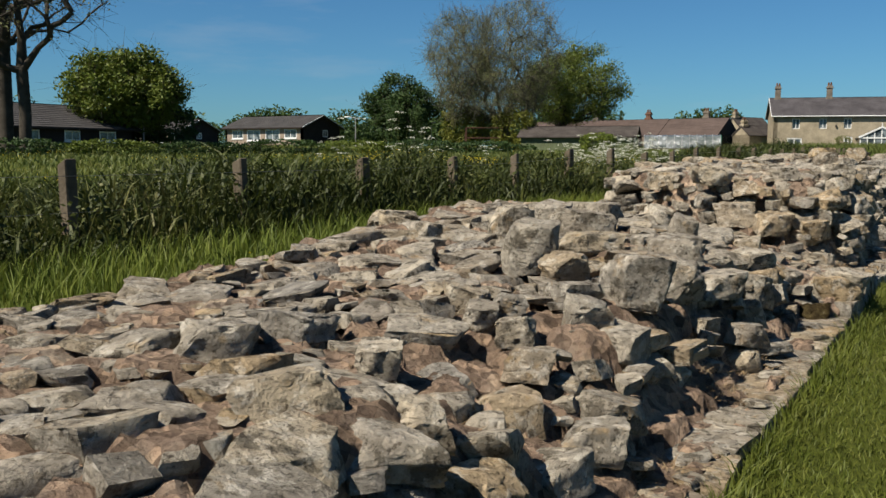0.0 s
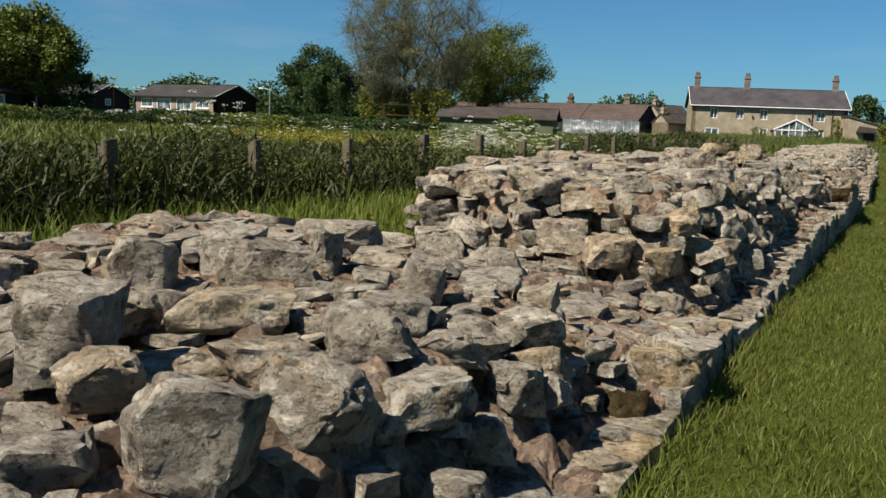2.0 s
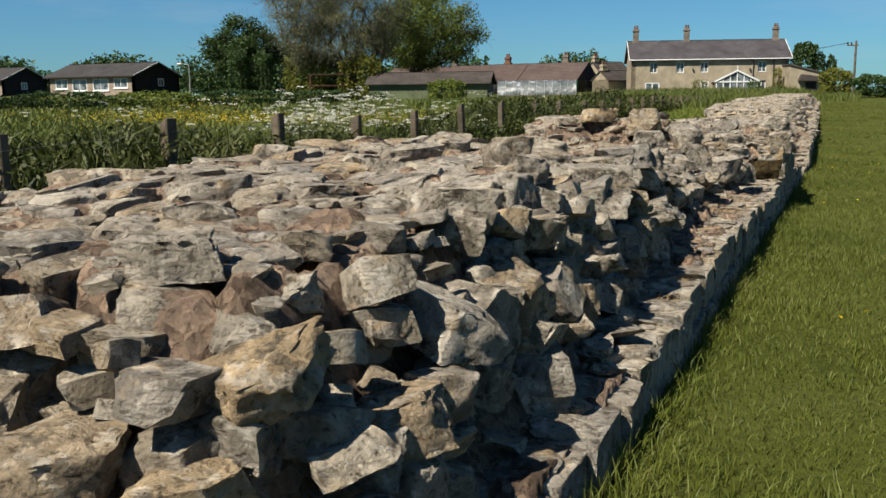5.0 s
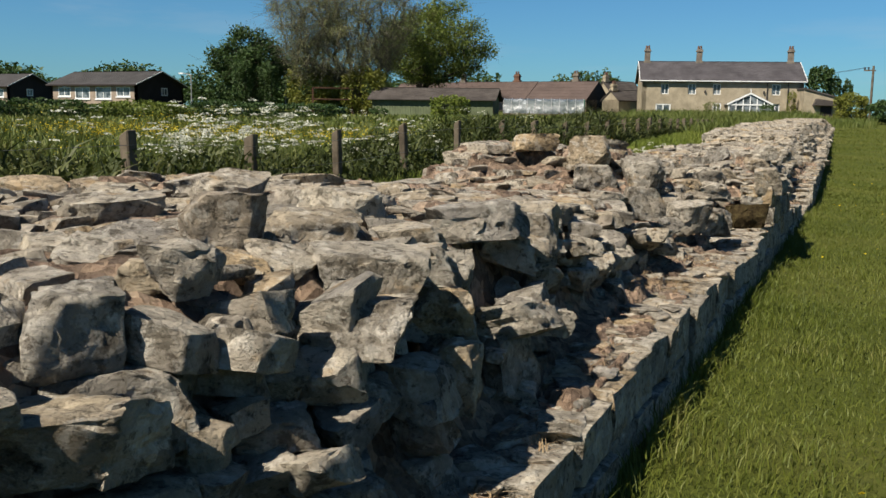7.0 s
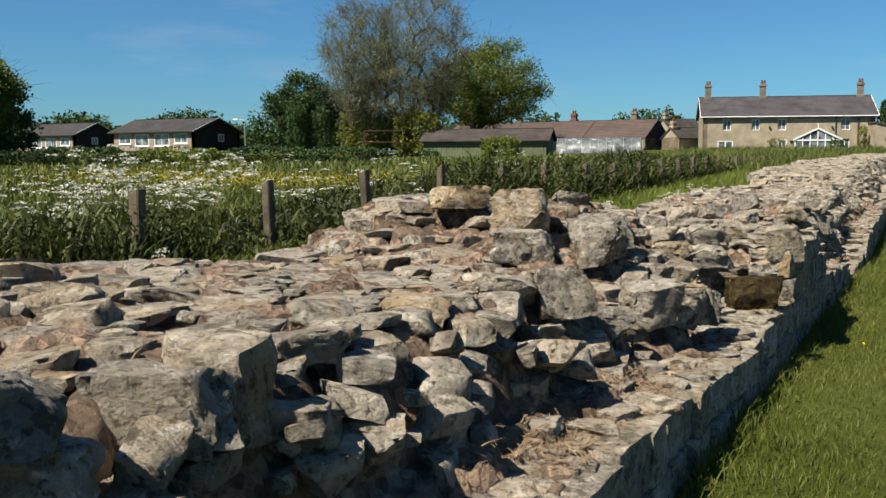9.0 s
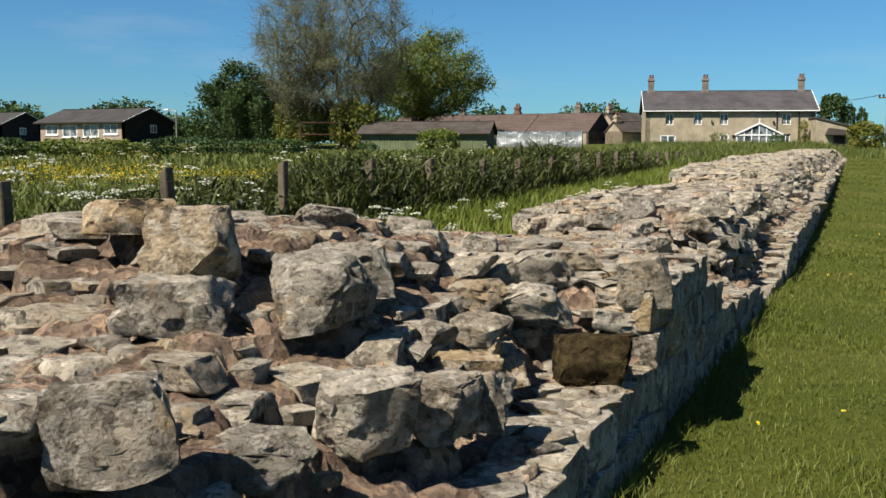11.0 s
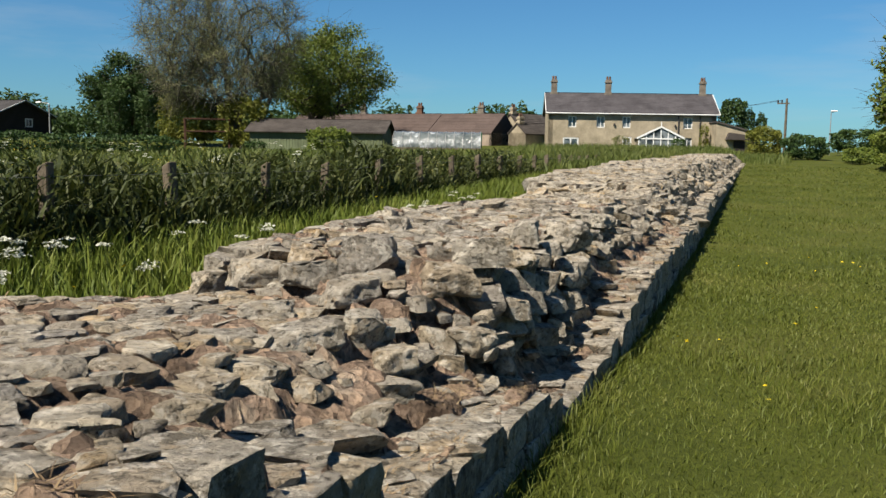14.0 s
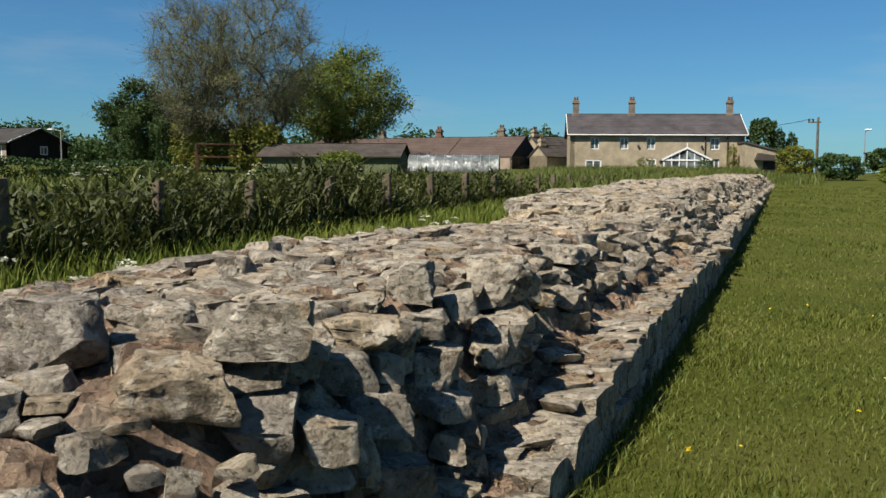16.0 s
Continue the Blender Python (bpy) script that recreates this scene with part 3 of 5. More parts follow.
    stone(-2.23, 17.35, 1.05, 0.41, 0.35, 0.33, 27, -6, -6, 17)
    stone(-2.09, 17.14, 0.87, 0.41, 0.35, 0.25, 33, -1, 1, 8)
    stone(-1.76, 17.58, 0.87, 0.41, 0.35, 0.30, 31, 4, -5, 3)
    stone(-1.46, 16.16, 0.81, 0.34, 0.30, 0.24, 50, -4, 2, 0)
    stone(-1.27, 17.10, 0.54, 0.36, 0.30, 0.31, 40, 1, -4, 11)
    stone(-1.17, 17.47, 0.55, 0.36, 0.30, 0.22, 42, 6, 3, 24)
    stone(-1.11, 17.72, 0.68, 0.35, 0.29, 0.24, 14, -2, -3, 8)
    stone(-1.34, 18.96, 0.79, 0.41, 0.35, 0.19, 17, 3, 4, 9)
    stone(-2.90, 17.60, 1.22, 0.39, 0.33, 0.19, 48, -5, -2, 6)
    stone(-2.27, 18.40, 1.25, 0.36, 0.30, 0.13, 42, 0, 5, 23)
    stone(-1.70, 7.96, 0.47, 0.37, 0.31, 0.22, 34, 5, -1, 12)
    stone(-2.04, 8.04, 0.49, 0.38, 0.32, 0.28, 13, -3, 6, 2)
    stone(-2.21, 7.30, 0.53, 0.25, 0.21, 0.16, 24, 2, 0, 4)
    stone(-3.03, 7.94, 0.86, 0.40, 0.34, 0.25, 34, -6, -6, 1)
    stone(-1.75, 5.37, 0.49, 0.21, 0.18, 0.31, 47, -1, 1, 7)
    stone(-1.33, 8.09, 0.40, 0.29, 0.25, 0.22, 30, 4, -5, 20)
    stone(-2.32, 8.15, 0.95, 0.40, 0.34, 0.20, 13, -4, 2, 14)
    stone(-1.81, 11.56, 1.04, 0.31, 0.27, 0.22, 33, 1, -4, 13)
    stone(-1.74, 11.98, 1.00, 0.35, 0.29, 0.16, 34, 6, 3, 5)
    stone(-1.37, 12.77, 0.97, 0.42, 0.35, 0.19, 29, -2, -3, 22)
    stone(-1.34, 11.68, 0.90, 0.35, 0.29, 0.20, 42, 3, 4, 16)
    stone(-1.29, 11.45, 0.78, 0.42, 0.35, 0.18, 19, -5, -2, 25)
    stone(-1.10, 11.88, 0.51, 0.23, 0.20, 0.26, 18, 0, 5, 18)
    stone(-1.20, 11.98, 0.76, 0.24, 0.20, 0.17, 24, 5, -1, 10)
    stone(-1.16, 12.71, 0.59, 0.24, 0.20, 0.18, 25, -3, 6, 19)
    stone(-1.86, 12.48, 1.10, 0.30, 0.26, 0.18, 42, 2, 0, 15)
    stone(-1.40, 24.34, 0.89, 0.38, 0.32, 0.22, 17, -6, -6, 6)
    stone(-1.50, 24.02, 0.76, 0.34, 0.28, 0.22, 27, -1, 1, 21)
    stone(-1.34, 26.66, 0.81, 0.40, 0.34, 0.27, 16, 4, -5, 3)
    stone(-1.31, 25.47, 0.56, 0.34, 0.28, 0.22, 26, -4, 2, 12)
    stone(-1.95, 23.60, 0.73, 0.34, 0.28, 0.17, 57, 1, -4, 5)
    stone(-1.21, 24.50, 0.47, 0.29, 0.25, 0.22, 12, 6, 3, 9)
    stone(-2.08, 24.11, 0.91, 0.40, 0.34, 0.26, 33, -2, -3, 17)
    stone(-1.21, 23.71, 0.48, 0.34, 0.28, 0.16, 31, 3, 4, 14)
    stone(-2.37, 23.79, 0.96, 0.37, 0.31, 0.19, 52, -5, -2, 1)
    stone(-1.07, 24.75, 0.33, 0.27, 0.23, 0.16, 32, 0, 5, 20)
    stone(-2.13, 3.75, 0.75, 0.34, 0.29, 0.34, 35, -5, -5, 7)
    stone(-1.43, 3.57, 0.40, 0.39, 0.32, 0.29, 34, 0, 2, 13)
    stone(-1.57, 4.60, 0.51, 0.33, 0.28, 0.18, 29, 5, -2, 4)
    stone(-1.66, 4.20, 0.55, 0.36, 0.30, 0.15, 41, -1, 5, 22)
    stone(-1.89, 3.71, 0.60, 0.28, 0.23, 0.18, 57, 4, 1, 9)
    stone(-1.26, 4.48, 0.36, 0.31, 0.26, 0.17, 43, -2, -3, 12)
    stone(-1.39, 4.07, 0.38, 0.34, 0.29, 0.25, 25, 3, 4, 3)
    stone(-2.08, 4.51, 0.82, 0.40, 0.33, 0.17, 36, -3, 0, 5)
    stone(-2.36, 4.21, 0.73, 0.33, 0.28, 0.16, 49, 2, -4, 23)
    stone(-1.29, 11.96, 0.91, 0.26, 0.22, 0.16, 38, -4, 3, 2)
    stone(-1.21, 12.13, 0.86, 0.15, 0.14, 0.18, 20, 5, -3, 19)
    stone(-1.38, 13.38, 0.84, 0.34, 0.30, 0.22, 30, -3, 4, 8)
    stone(-1.33, 13.16, 0.66, 0.22, 0.18, 0.20, 14, 4, -4, 11)
    stone(-1.29, 13.76, 0.72, 0.21, 0.18, 0.16, 24, -2, 5, 20)
    stone(-1.16, 12.01, 0.64, 0.23, 0.19, 0.18, 33, 3, 2, 0)
    stone(-1.17, 12.60, 0.53, 0.20, 0.17, 0.20, 18, -5, -2, 24)
    stone(-1.13, 12.94, 0.55, 0.19, 0.16, 0.14, 40, 2, 4, 6)


lay_large_stones()


def lay_mossy_stones():
    """Two edge stones grown over with dark moss."""
    me = rock_mesh("mossy_stone", 411, 3, 4)
    me.materials[0] = moss_material()
    for x, y, z, w, d, h, turn in ((-0.94, 18.78, 0.44, 0.44, 0.30, 0.25, 20), (-0.98, 6.05, -0.10, 0.26, 0.20, 0.24, 25)):
        ob = new("mossy_stone", me)
        ob.parent = ruin
        ob.matrix_world = pose(x, y, z + h * 0.5, 0, 0, turn) @ Matrix.Diagonal((w, d, h, 1))
        ob["label"] = "edge stone covered in dark brown moss"


lay_mossy_stones()


def scatter_rubble():
    """Places for the smaller stones, large ones first, none inside another."""
    rng = np.random.default_rng(5)
    spots = []
    for s, tries in ((0.30, 700), (0.22, 4200), (0.155, 8500), (0.105, 9000)):
        px = rng.uniform(BACK_X + 0.10, FACE_X - 0.10, tries)
        py = rng.uniform(-0.6, 34.0, tries)
        spots += [(s * k, a, b) for k, a, b in zip(rng.uniform(0.75, 1.25, tries), px, py)]
    grid = {}
    lx, ly = np.array([q[0] for q in LAID]), np.array([q[1] for q in LAID])
    top, low = steepness(lx, ly)
    for (x, y, z, s), rise in zip(LAID, top - low):
        if rise < 0.25:
            grid.setdefault((int(x / 0.4), int(y / 0.4)), []).append((s * 0.9, x, y))
    kept = []
    for s, a, b in spots:
        key = (int(a / 0.4), int(b / 0.4))
        near = [q for i in (-1, 0, 1) for j in (-1, 0, 1) for q in grid.get((key[0] + i, key[1] + j), ())]
        # bare earth shows between the stones at the near end
        if b < 4.6 and s < 0.24 and (b * 7.3 + a * 3.1) % 1.0 < 0.4:
            continue
        if any(math.hypot(a - q[1], b - q[2]) < 0.46 * (s + q[0]) for q in near):
            continue
        grid.setdefault(key, []).append((s, a, b))
        kept.append((s, a, b))
    return kept


def joined_rocks(name, items, parent, mat):
    """Many stones in one mesh; items are (mesh, matrix)."""
    vs, fs, base = [], [], 0
    cache = {}
    for me, m in items:
        if me.name not in cache:
            co = np.empty(len(me.vertices) * 3, dtype=np.float32)
            me.vertices.foreach_get("co", co)
            tri = np.array([p.vertices[:] for p in me.polygons], dtype=np.int32)
            cache[me.name] = (co.reshape(-1, 3), tri)
        co, tri = cache[me.name]
        a = np.array(m)
        vs.append(co @ a[:3, :3].T + a[:3, 3])
        fs.append(tri + base)
        base += len(co)
    v, f = np.concatenate(vs), np.concatenate(fs)
    me = bpy.data.meshes.new(name)
    me.vertices.add(len(v))
    me.vertices.foreach_set("co", v.astype(np.float32).ravel())
    me.loops.add(len(f) * 3)
    me.loops.foreach_set("vertex_index", f.ravel())
    me.polygons.add(len(f))
    me.polygons.foreach_set("loop_start", np.arange(0, len(f) * 3, 3, dtype=np.int32))
    me.polygons.foreach_set("loop_total", np.full(len(f), 3, dtype=np.int32))
    me.materials.append(mat)
    me.update(calc_edges=True)
    soften(me)
    ob = new(name, me)
    ob.parent = parent
    return tagged(ob, kind="stuff")


FACING = [rock_mesh("facing_stone", 300 + i, 0, 3, 0.25) for i in range(12)]
FAR_FACING = [rock_mesh("far_facing_stone", 340 + i, 0, 2, 0.25) for i in range(8)]
TINY_ROCKS = [rock_mesh("tiny_stone", 200 + i, 2, 2) for i in range(14)]
SMALL_ROCKS = [rock_mesh("small_stone", 100 + i, 2 + i % 4, 3) for i in range(18)]


def lay_rubble():
    rng = random.Random(8)
    loose, singles = [], 0
    spots = scatter_rubble()
    xs, ys = np.array([q[1] for q in spots]), np.array([q[2] for q in spots])
    tops, lows = steepness(xs, ys)
    mids = wall_profile(xs, ys)
    inner = along(ys, ST_IN)
    for (s, x, y), top, low, mid, edge in zip(spots, tops, lows, mids, inner):
        if -x < edge + 0.04:
            # the ledge: thin flush slabs only, with bare soil in places
            if (y < 7.0 or 22.5 < y < 26.0) and rng.random() < 0.5:
                continue
            s = min(s, 0.22)
            h = s * 0.3
            m = pose(x + float(bend(y)), y, float(wall_profile(np.array(x), np.array(y))) + rng.uniform(0.0, 0.018) - h * 0.5, rng.uniform(-3, 3), rng.uniform(-3, 3), rng.uniform(0, 360))
            loose.append((rng.choice(SMALL_ROCKS if y < 17 else TINY_ROCKS), m @ Matrix.Diagonal((s * 1.15, s * rng.uniform(0.9, 1.4), h, 1))))
            continue
        steep = min(1.0, max(0.0, (top - low - 0.12) / 0.25))
        levels = max(1, round((top - low) / 0.15)) if steep > 0.3 else 1
        for k in range(levels):
            size = s * (1 if levels == 1 else rng.uniform(0.85, 1.25))
            z = float(mid) if levels == 1 else float(low + (top - low) * (k + 0.5) / levels)
            size = min(size, 0.29)
            w, d = size * rng.uniform(0.85, 1.25), size * rng.uniform(0.85, 1.25)
            h = size * (rng.uniform(0.28, 0.5) * (1 - steep) + rng.uniform(0.5, 0.8) * steep)
            flush = levels == 1 and (14.5 < y < 24.2 or 6.5 < y < 7.8)
            if levels == 1 and rng.random() < (0.05 if flush else 0.16):
                h *= 1.7
            proud = rng.uniform(0.05, 0.17) * h if flush else rng.uniform(0.15, 0.40) * h
            lean = 3 if flush else 11 + 9 * steep
            turn, tip, roll = rng.uniform(0, 360), rng.uniform(-lean, lean), rng.uniform(-lean, lean)
            jx = rng.uniform(-0.05, 0.05) - 0.10 * size if levels > 1 else 0.0
            if singles < 155 and s > 0.2 and 0.8 < y < 26:
                stone(x + jx, y, z + proud - h, w, d, h, turn, tip, roll, rng.randrange(99))
                singles += 1
            else:
                m = pose(x + jx + float(bend(y)), y, z + proud - h * 0.5, tip, roll, turn) @ Matrix.Diagonal((w, d, h, 1))
                loose.append((rng.choice(SMALL_ROCKS if size > 0.17 and y < 26 and x > -2.9 else TINY_ROCKS), m))
    # the long stretch towards the house
    for _ in range(5200):
        y = 34 + 52 * rng.random() ** 1.5
        x = rng.uniform(BACK_X + 0.1, FACE_X - 0.1)
        s = rng.uniform(0.18, 0.42)
        z = float(wall_profile(np.array(x), np.array(y)))
        h = s * rng.uniform(0.35, 0.7)
        loose.append((rng.choice(TINY_ROCKS), pose(x + float(bend(y)), y, z - h * 0.2, rng.uniform(-10, 10), rng.uniform(-10, 10), rng.uniform(0, 360)) @ Matrix.Diagonal((s, s * rng.uniform(0.8, 1.3), h, 1))))
    # squared facing stones along the front, rough ones at the back
    y = WALL_Y0
    while y < WALL_Y1:
        step = rng.uniform(0.28, 0.56)
        for jump in (6.20, 6.48, 19.26, 20.73, 21.43):
            if y < jump < y + step:
                step = max(jump - y, 0.10)
        low = float(base_z(y)) - 0.05
        high = float(wall_profile(np.array(FACE_X - 0.1), np.array(y + step / 2)))
        rows = max(1, round((high - low) / 0.24))
        hh = (high - low) / rows
        for r in range(rows):
            zc = low + hh * (r + 0.5) - 0.012 + rng.uniform(-0.010, 0.006)
            m = pose(FACE_X - 0.155 + rng.uniform(-0.03, 0.012) + float(bend(y)), y + step / 2 + rng.uniform(-0.03, 0.03), zc, rng.uniform(-1.5, 1.5), rng.uniform(-2, 2), rng.uniform(-2, 2))
            loose.append((rng.choice(FACING if y < 25 else FAR_FACING), m @ Matrix.Diagonal((0.36, step * 1.06, hh * 1.05, 1))))
        high = float(wall_profile(np.array(BACK_X + 0.15), np.array(y + step / 2)))
        m = pose(BACK_X + 0.16 + float(bend(y)), y + step / 2, high - 0.11, rng.uniform(-6, 6), rng.uniform(-6, 6), rng.uniform(-8, 8))
        loose.append((rng.choice(SMALL_ROCKS if y < 14 else TINY_ROCKS), m @ Matrix.Diagonal((0.36, step * 1.1, rng.uniform(0.16, 0.28), 1))))
        y += step
    joined_rocks("rubble", loose, ruin, STONE_RUBBLE)


lay_rubble()


# ---- materials of the fields and houses ----
GRASS = plant_material("mown_grass", [(0.15, (0.048, 0.066, 0.007)), (0.45, (0.078, 0.096, 0.011)), (0.75, (0.112, 0.120, 0.021)), (1.0, (0.200, 0.178, 0.066))], 0.5)
TALL = plant_material("tall_grass", [(0.1, (0.010, 0.016, 0.003)), (0.45, (0.030, 0.041, 0.007)), (0.75, (0.068, 0.077, 0.016)), (1.0, (0.190, 0.170, 0.070))], 0.4)
MEADOW = plant_material("meadow_grass", [(0.1, (0.042, 0.062, 0.010)), (0.5, (0.078, 0.100, 0.018)), (0.9, (0.135, 0.140, 0.036))], 0.15)
LEAF_DARK = plant_material("dark_leaves", [(0.1, (0.017, 0.034, 0.007)), (0.5, (0.034, 0.064, 0.015)), (0.95, (0.060, 0.094, 0.024))], 0.3)
LEAF_MID = plant_material("green_leaves", [(0.1, (0.045, 0.070, 0.010)), (0.5, (0.090, 0.120, 0.016)), (0.95, (0.145, 0.165, 0.028))], 0.25)
LEAF_OLIVE = plant_material("young_leaves", [(0.1, (0.105, 0.112, 0.046)), (0.5, (0.155, 0.160, 0.066)), (0.95, (0.200, 0.198, 0.085))], 0.25)
LEAF_LIME = plant_material("lime_leaves", [(0.1, (0.064, 0.075, 0.009)), (0.5, (0.112, 0.120, 0.015)), (0.95, (0.165, 0.158, 0.030))], 0.3)
VERGE = plant_material("verge_grass", [(0.1, (0.058, 0.084, 0.009)), (0.5, (0.105, 0.138, 0.017)), (0.9, (0.165, 0.178, 0.036))], 0.3)
WHITE_FLOWER = plant_material("white_umbels", [(0.0, (0.413, 0.413, 0.315)), (1.0, (0.600, 0.593, 0.510))], 1.0, True, 0.2)
YELLOW_FLOWER = plant_material("buttercups", [(0.0, (0.465, 0.338, 0.007)), (1.0, (0.600, 0.465, 0.022))], 1.0, True, 0.2)
STRAW = plant_material("straw", [(0.1, (0.150, 0.098, 0.053)), (0.5, (0.255, 0.180, 0.098)), (0.9, (0.360, 0.277, 0.165))], 2.0)
BARK = surface("bark", (0.05, 0.043, 0.034), 0.95, 2.0, 0.35, 25.0, 0.1, relief=0.04)
TWIG_BARK = surface("grey_bark", (0.092, 0.085, 0.062), 0.95, 2.0, 0.3, 25.0, 0.1, relief=0.03)
CHIMNEY_STONE = surface("sooty_stone", (0.14, 0.12, 0.098), 0.95, 1.5, 0.35, 12.0, 0.1, relief=0.03)
POST_WOOD = surface("weathered_post", (0.098, 0.079, 0.056), 0.95, 4.0, 0.4, 30.0, 0.1, relief=0.02)
WIRE = surface("fence_wire", (0.188, 0.180, 0.165), 0.5, 3.0, 0.2, 30.0, 0.4, 0.8)
HOUSE_STONE = surface("sandstone_wall", (0.27, 0.228, 0.162), 0.95, 0.9, 0.25, 6.0, 0.1, relief=0.05)
SLATE = surface("roof_slates", (0.055, 0.050, 0.053), 0.85, 0.7, 0.35, 5.0, 0.2, relief=0.04)
TILE_BROWN = surface("brown_roof_tiles", (0.075, 0.055, 0.048), 0.9, 0.6, 0.2, 6.0, 0.15, relief=0.04)
DARK_TILE = surface("dark_roof_tiles", (0.045, 0.042, 0.041), 0.9, 0.6, 0.25, 6.0, 0.15, relief=0.04)
BRICK_PALE = surface("pale_brick", (0.245, 0.195, 0.152), 0.95, 1.2, 0.2, 9.0, 0.1, relief=0.02)
# dark fittings, and shade put into colour on gables, one front, one opening
CLADDING_AND_SHADE = surface("dark_cladding_and_shade", (0.024, 0.019, 0.018), 0.85, 1.0, 0.25, 12.0, 0.2)
WHITE_PAINT = surface("white_paint", (0.600, 0.600, 0.585), 0.5, 2.0, 0.05, 20.0, 0.4, relief=0.002)
GREEN_SHEET = surface("green_barn_boards", (0.098, 0.115, 0.062), 0.8, 0.8, 0.25, 8.0, 0.2)
CONCRETE = surface("pale_concrete", (0.315, 0.285, 0.232), 0.95, 1.0, 0.2, 12.0, 0.1)
BARN_ROOF = surface("asbestos_sheet", (0.058, 0.050, 0.045), 0.95, 0.8, 0.3, 7.0, 0.1)
RUST = surface("rusty_iron", (0.065, 0.032, 0.020), 0.9, 3.0, 0.4, 30.0, 0.2)
STEEL = surface("galvanised_steel", (0.270, 0.270, 0.262), 0.5, 3.0, 0.15, 30.0, 0.4, 0.4)
GREEN_DOOR = surface("green_door", (0.011, 0.098, 0.056), 0.7, 2.0, 0.15, 20.0, 0.3)
BRICK_RED = surface("red_brick", (0.112, 0.064, 0.045), 0.95, 2.0, 0.25, 12.0, 0.1)


def glass_material():
    m, n, l, b = material("window_glass", 0.08, 0.6)
    b.inputs["Base Color"].default_value = (0.06, 0.075, 0.085, 1)
    co = position(n)
    a = noise_node(n, l, co, 1.4, 3, 0.5)
    tone = ramp_node(n, [(0.4, (0.03, 0.04, 0.045)), (0.6, (0.16, 0.18, 0.19))])
    l.new(a.outputs["Fac"], tone.inputs[0])
    l.new(tone.outputs[0], b.inputs["Base Color"])
    return m


def polythene_material():
    m, n, l, b = material("polythene", 0.25, 0.6)
    co = position(n)
    a = noise_node(n, l, co, 1.1, 5, 0.65)
    # the pale last stop paints bright glints into the sheet's colour
    tone = ramp_node(n, [(0.35, (0.053, 0.064, 0.060)), (0.55, (0.112, 0.124, 0.120)), (0.68, (0.375, 0.390, 0.398))])
    l.new(a.outputs["Fac"], tone.inputs[0])
    l.new(tone.outputs[0], b.inputs["Base Color"])
    bump_node(n, l, b, a.outputs["Fac"], 0.8, 0.25)
    return m


GLASS = glass_material()
POLYTHENE = polythene_material()


# ---- blades and flowers ----
def blade_mesh(name, x, y, z, height, width, lean, mat, parent=None, rng=None):
    """Bent blades: a quad and a tip each."""
    n = len(x)
    a = rng.uniform(0, 2 * np.pi, n)
    b = rng.uniform(0, 2 * np.pi, n)
    side = np.stack([np.cos(a), np.sin(a), np.zeros(n)], -1) * (width * 0.5)[:, None]
    over = np.stack([np.cos(b), np.sin(b), np.zeros(n)], -1) * (height * lean)[:, None]
    up = np.stack([np.zeros(n), np.zeros(n), height], -1)
    p = np.stack([x, y, z - 0.02], -1)
    v = np.stack([p - side, p + side, p + up * 0.62 + over * 0.35 + side * 0.8, p + up * 0.62 + over * 0.35 - side * 0.8, p + up * 0.95 + over], 1).reshape(-1, 3)
    base = np.arange(n, dtype=np.int32)[:, None] * 5
    loops = np.concatenate([base + np.array([0, 1, 2, 3], dtype=np.int32), base + np.array([3, 2, 4], dtype=np.int32)], 1).ravel()
    starts = (np.arange(n, dtype=np.int32)[:, None] * 7 + np.array([0, 4], dtype=np.int32)).ravel()
    totals = np.tile(np.array([4, 3], dtype=np.int32), n)
    me = bpy.data.meshes.new(name)
    me.vertices.add(len(v))
    me.vertices.foreach_set("co", v.astype(np.float32).ravel())
    me.loops.add(len(loops))
    me.loops.foreach_set("vertex_index", loops)
    me.polygons.add(len(starts))
    me.polygons.foreach_set("loop_start", starts)
    me.polygons.foreach_set("loop_total", totals)
    me.materials.append(mat)
    me.update(calc_edges=True)
    ob = new(name, me)
    ob.parent = parent
    return ob


def leaf_quads(centres, size, rng, flatness=0.6):
    """Randomly turned leaf-shaped quads round each centre."""
    n = len(centres)
    d = rng.normal(size=(n, 3))
    d[:, 2] *= flatness
    d /= np.linalg.norm(d, axis=1)[:, None]
    e = np.cross(d, rng.normal(size=(n, 3)))
    e /= np.linalg.norm(e, axis=1)[:, None] + 1e-9
    s = (size * rng.uniform(0.6, 1.3, n))[:, None]
    return np.stack([centres - d * s * 0.5, centres + e * s * 0.24, centres + d * s * 0.5, centres - e * s * 0.24], 1).reshape(-1, 3)


def patchy(x, y, scale, seed):
    v = np.sin(x * scale + seed) * np.sin(y * scale * 0.8 + seed * 2.3) + np.sin(x * scale * 2.3 + y * scale * 1.7 + seed) * 0.6 + np.sin(y * scale * 3.1 - x * scale * 1.3) * 0.4
    return v


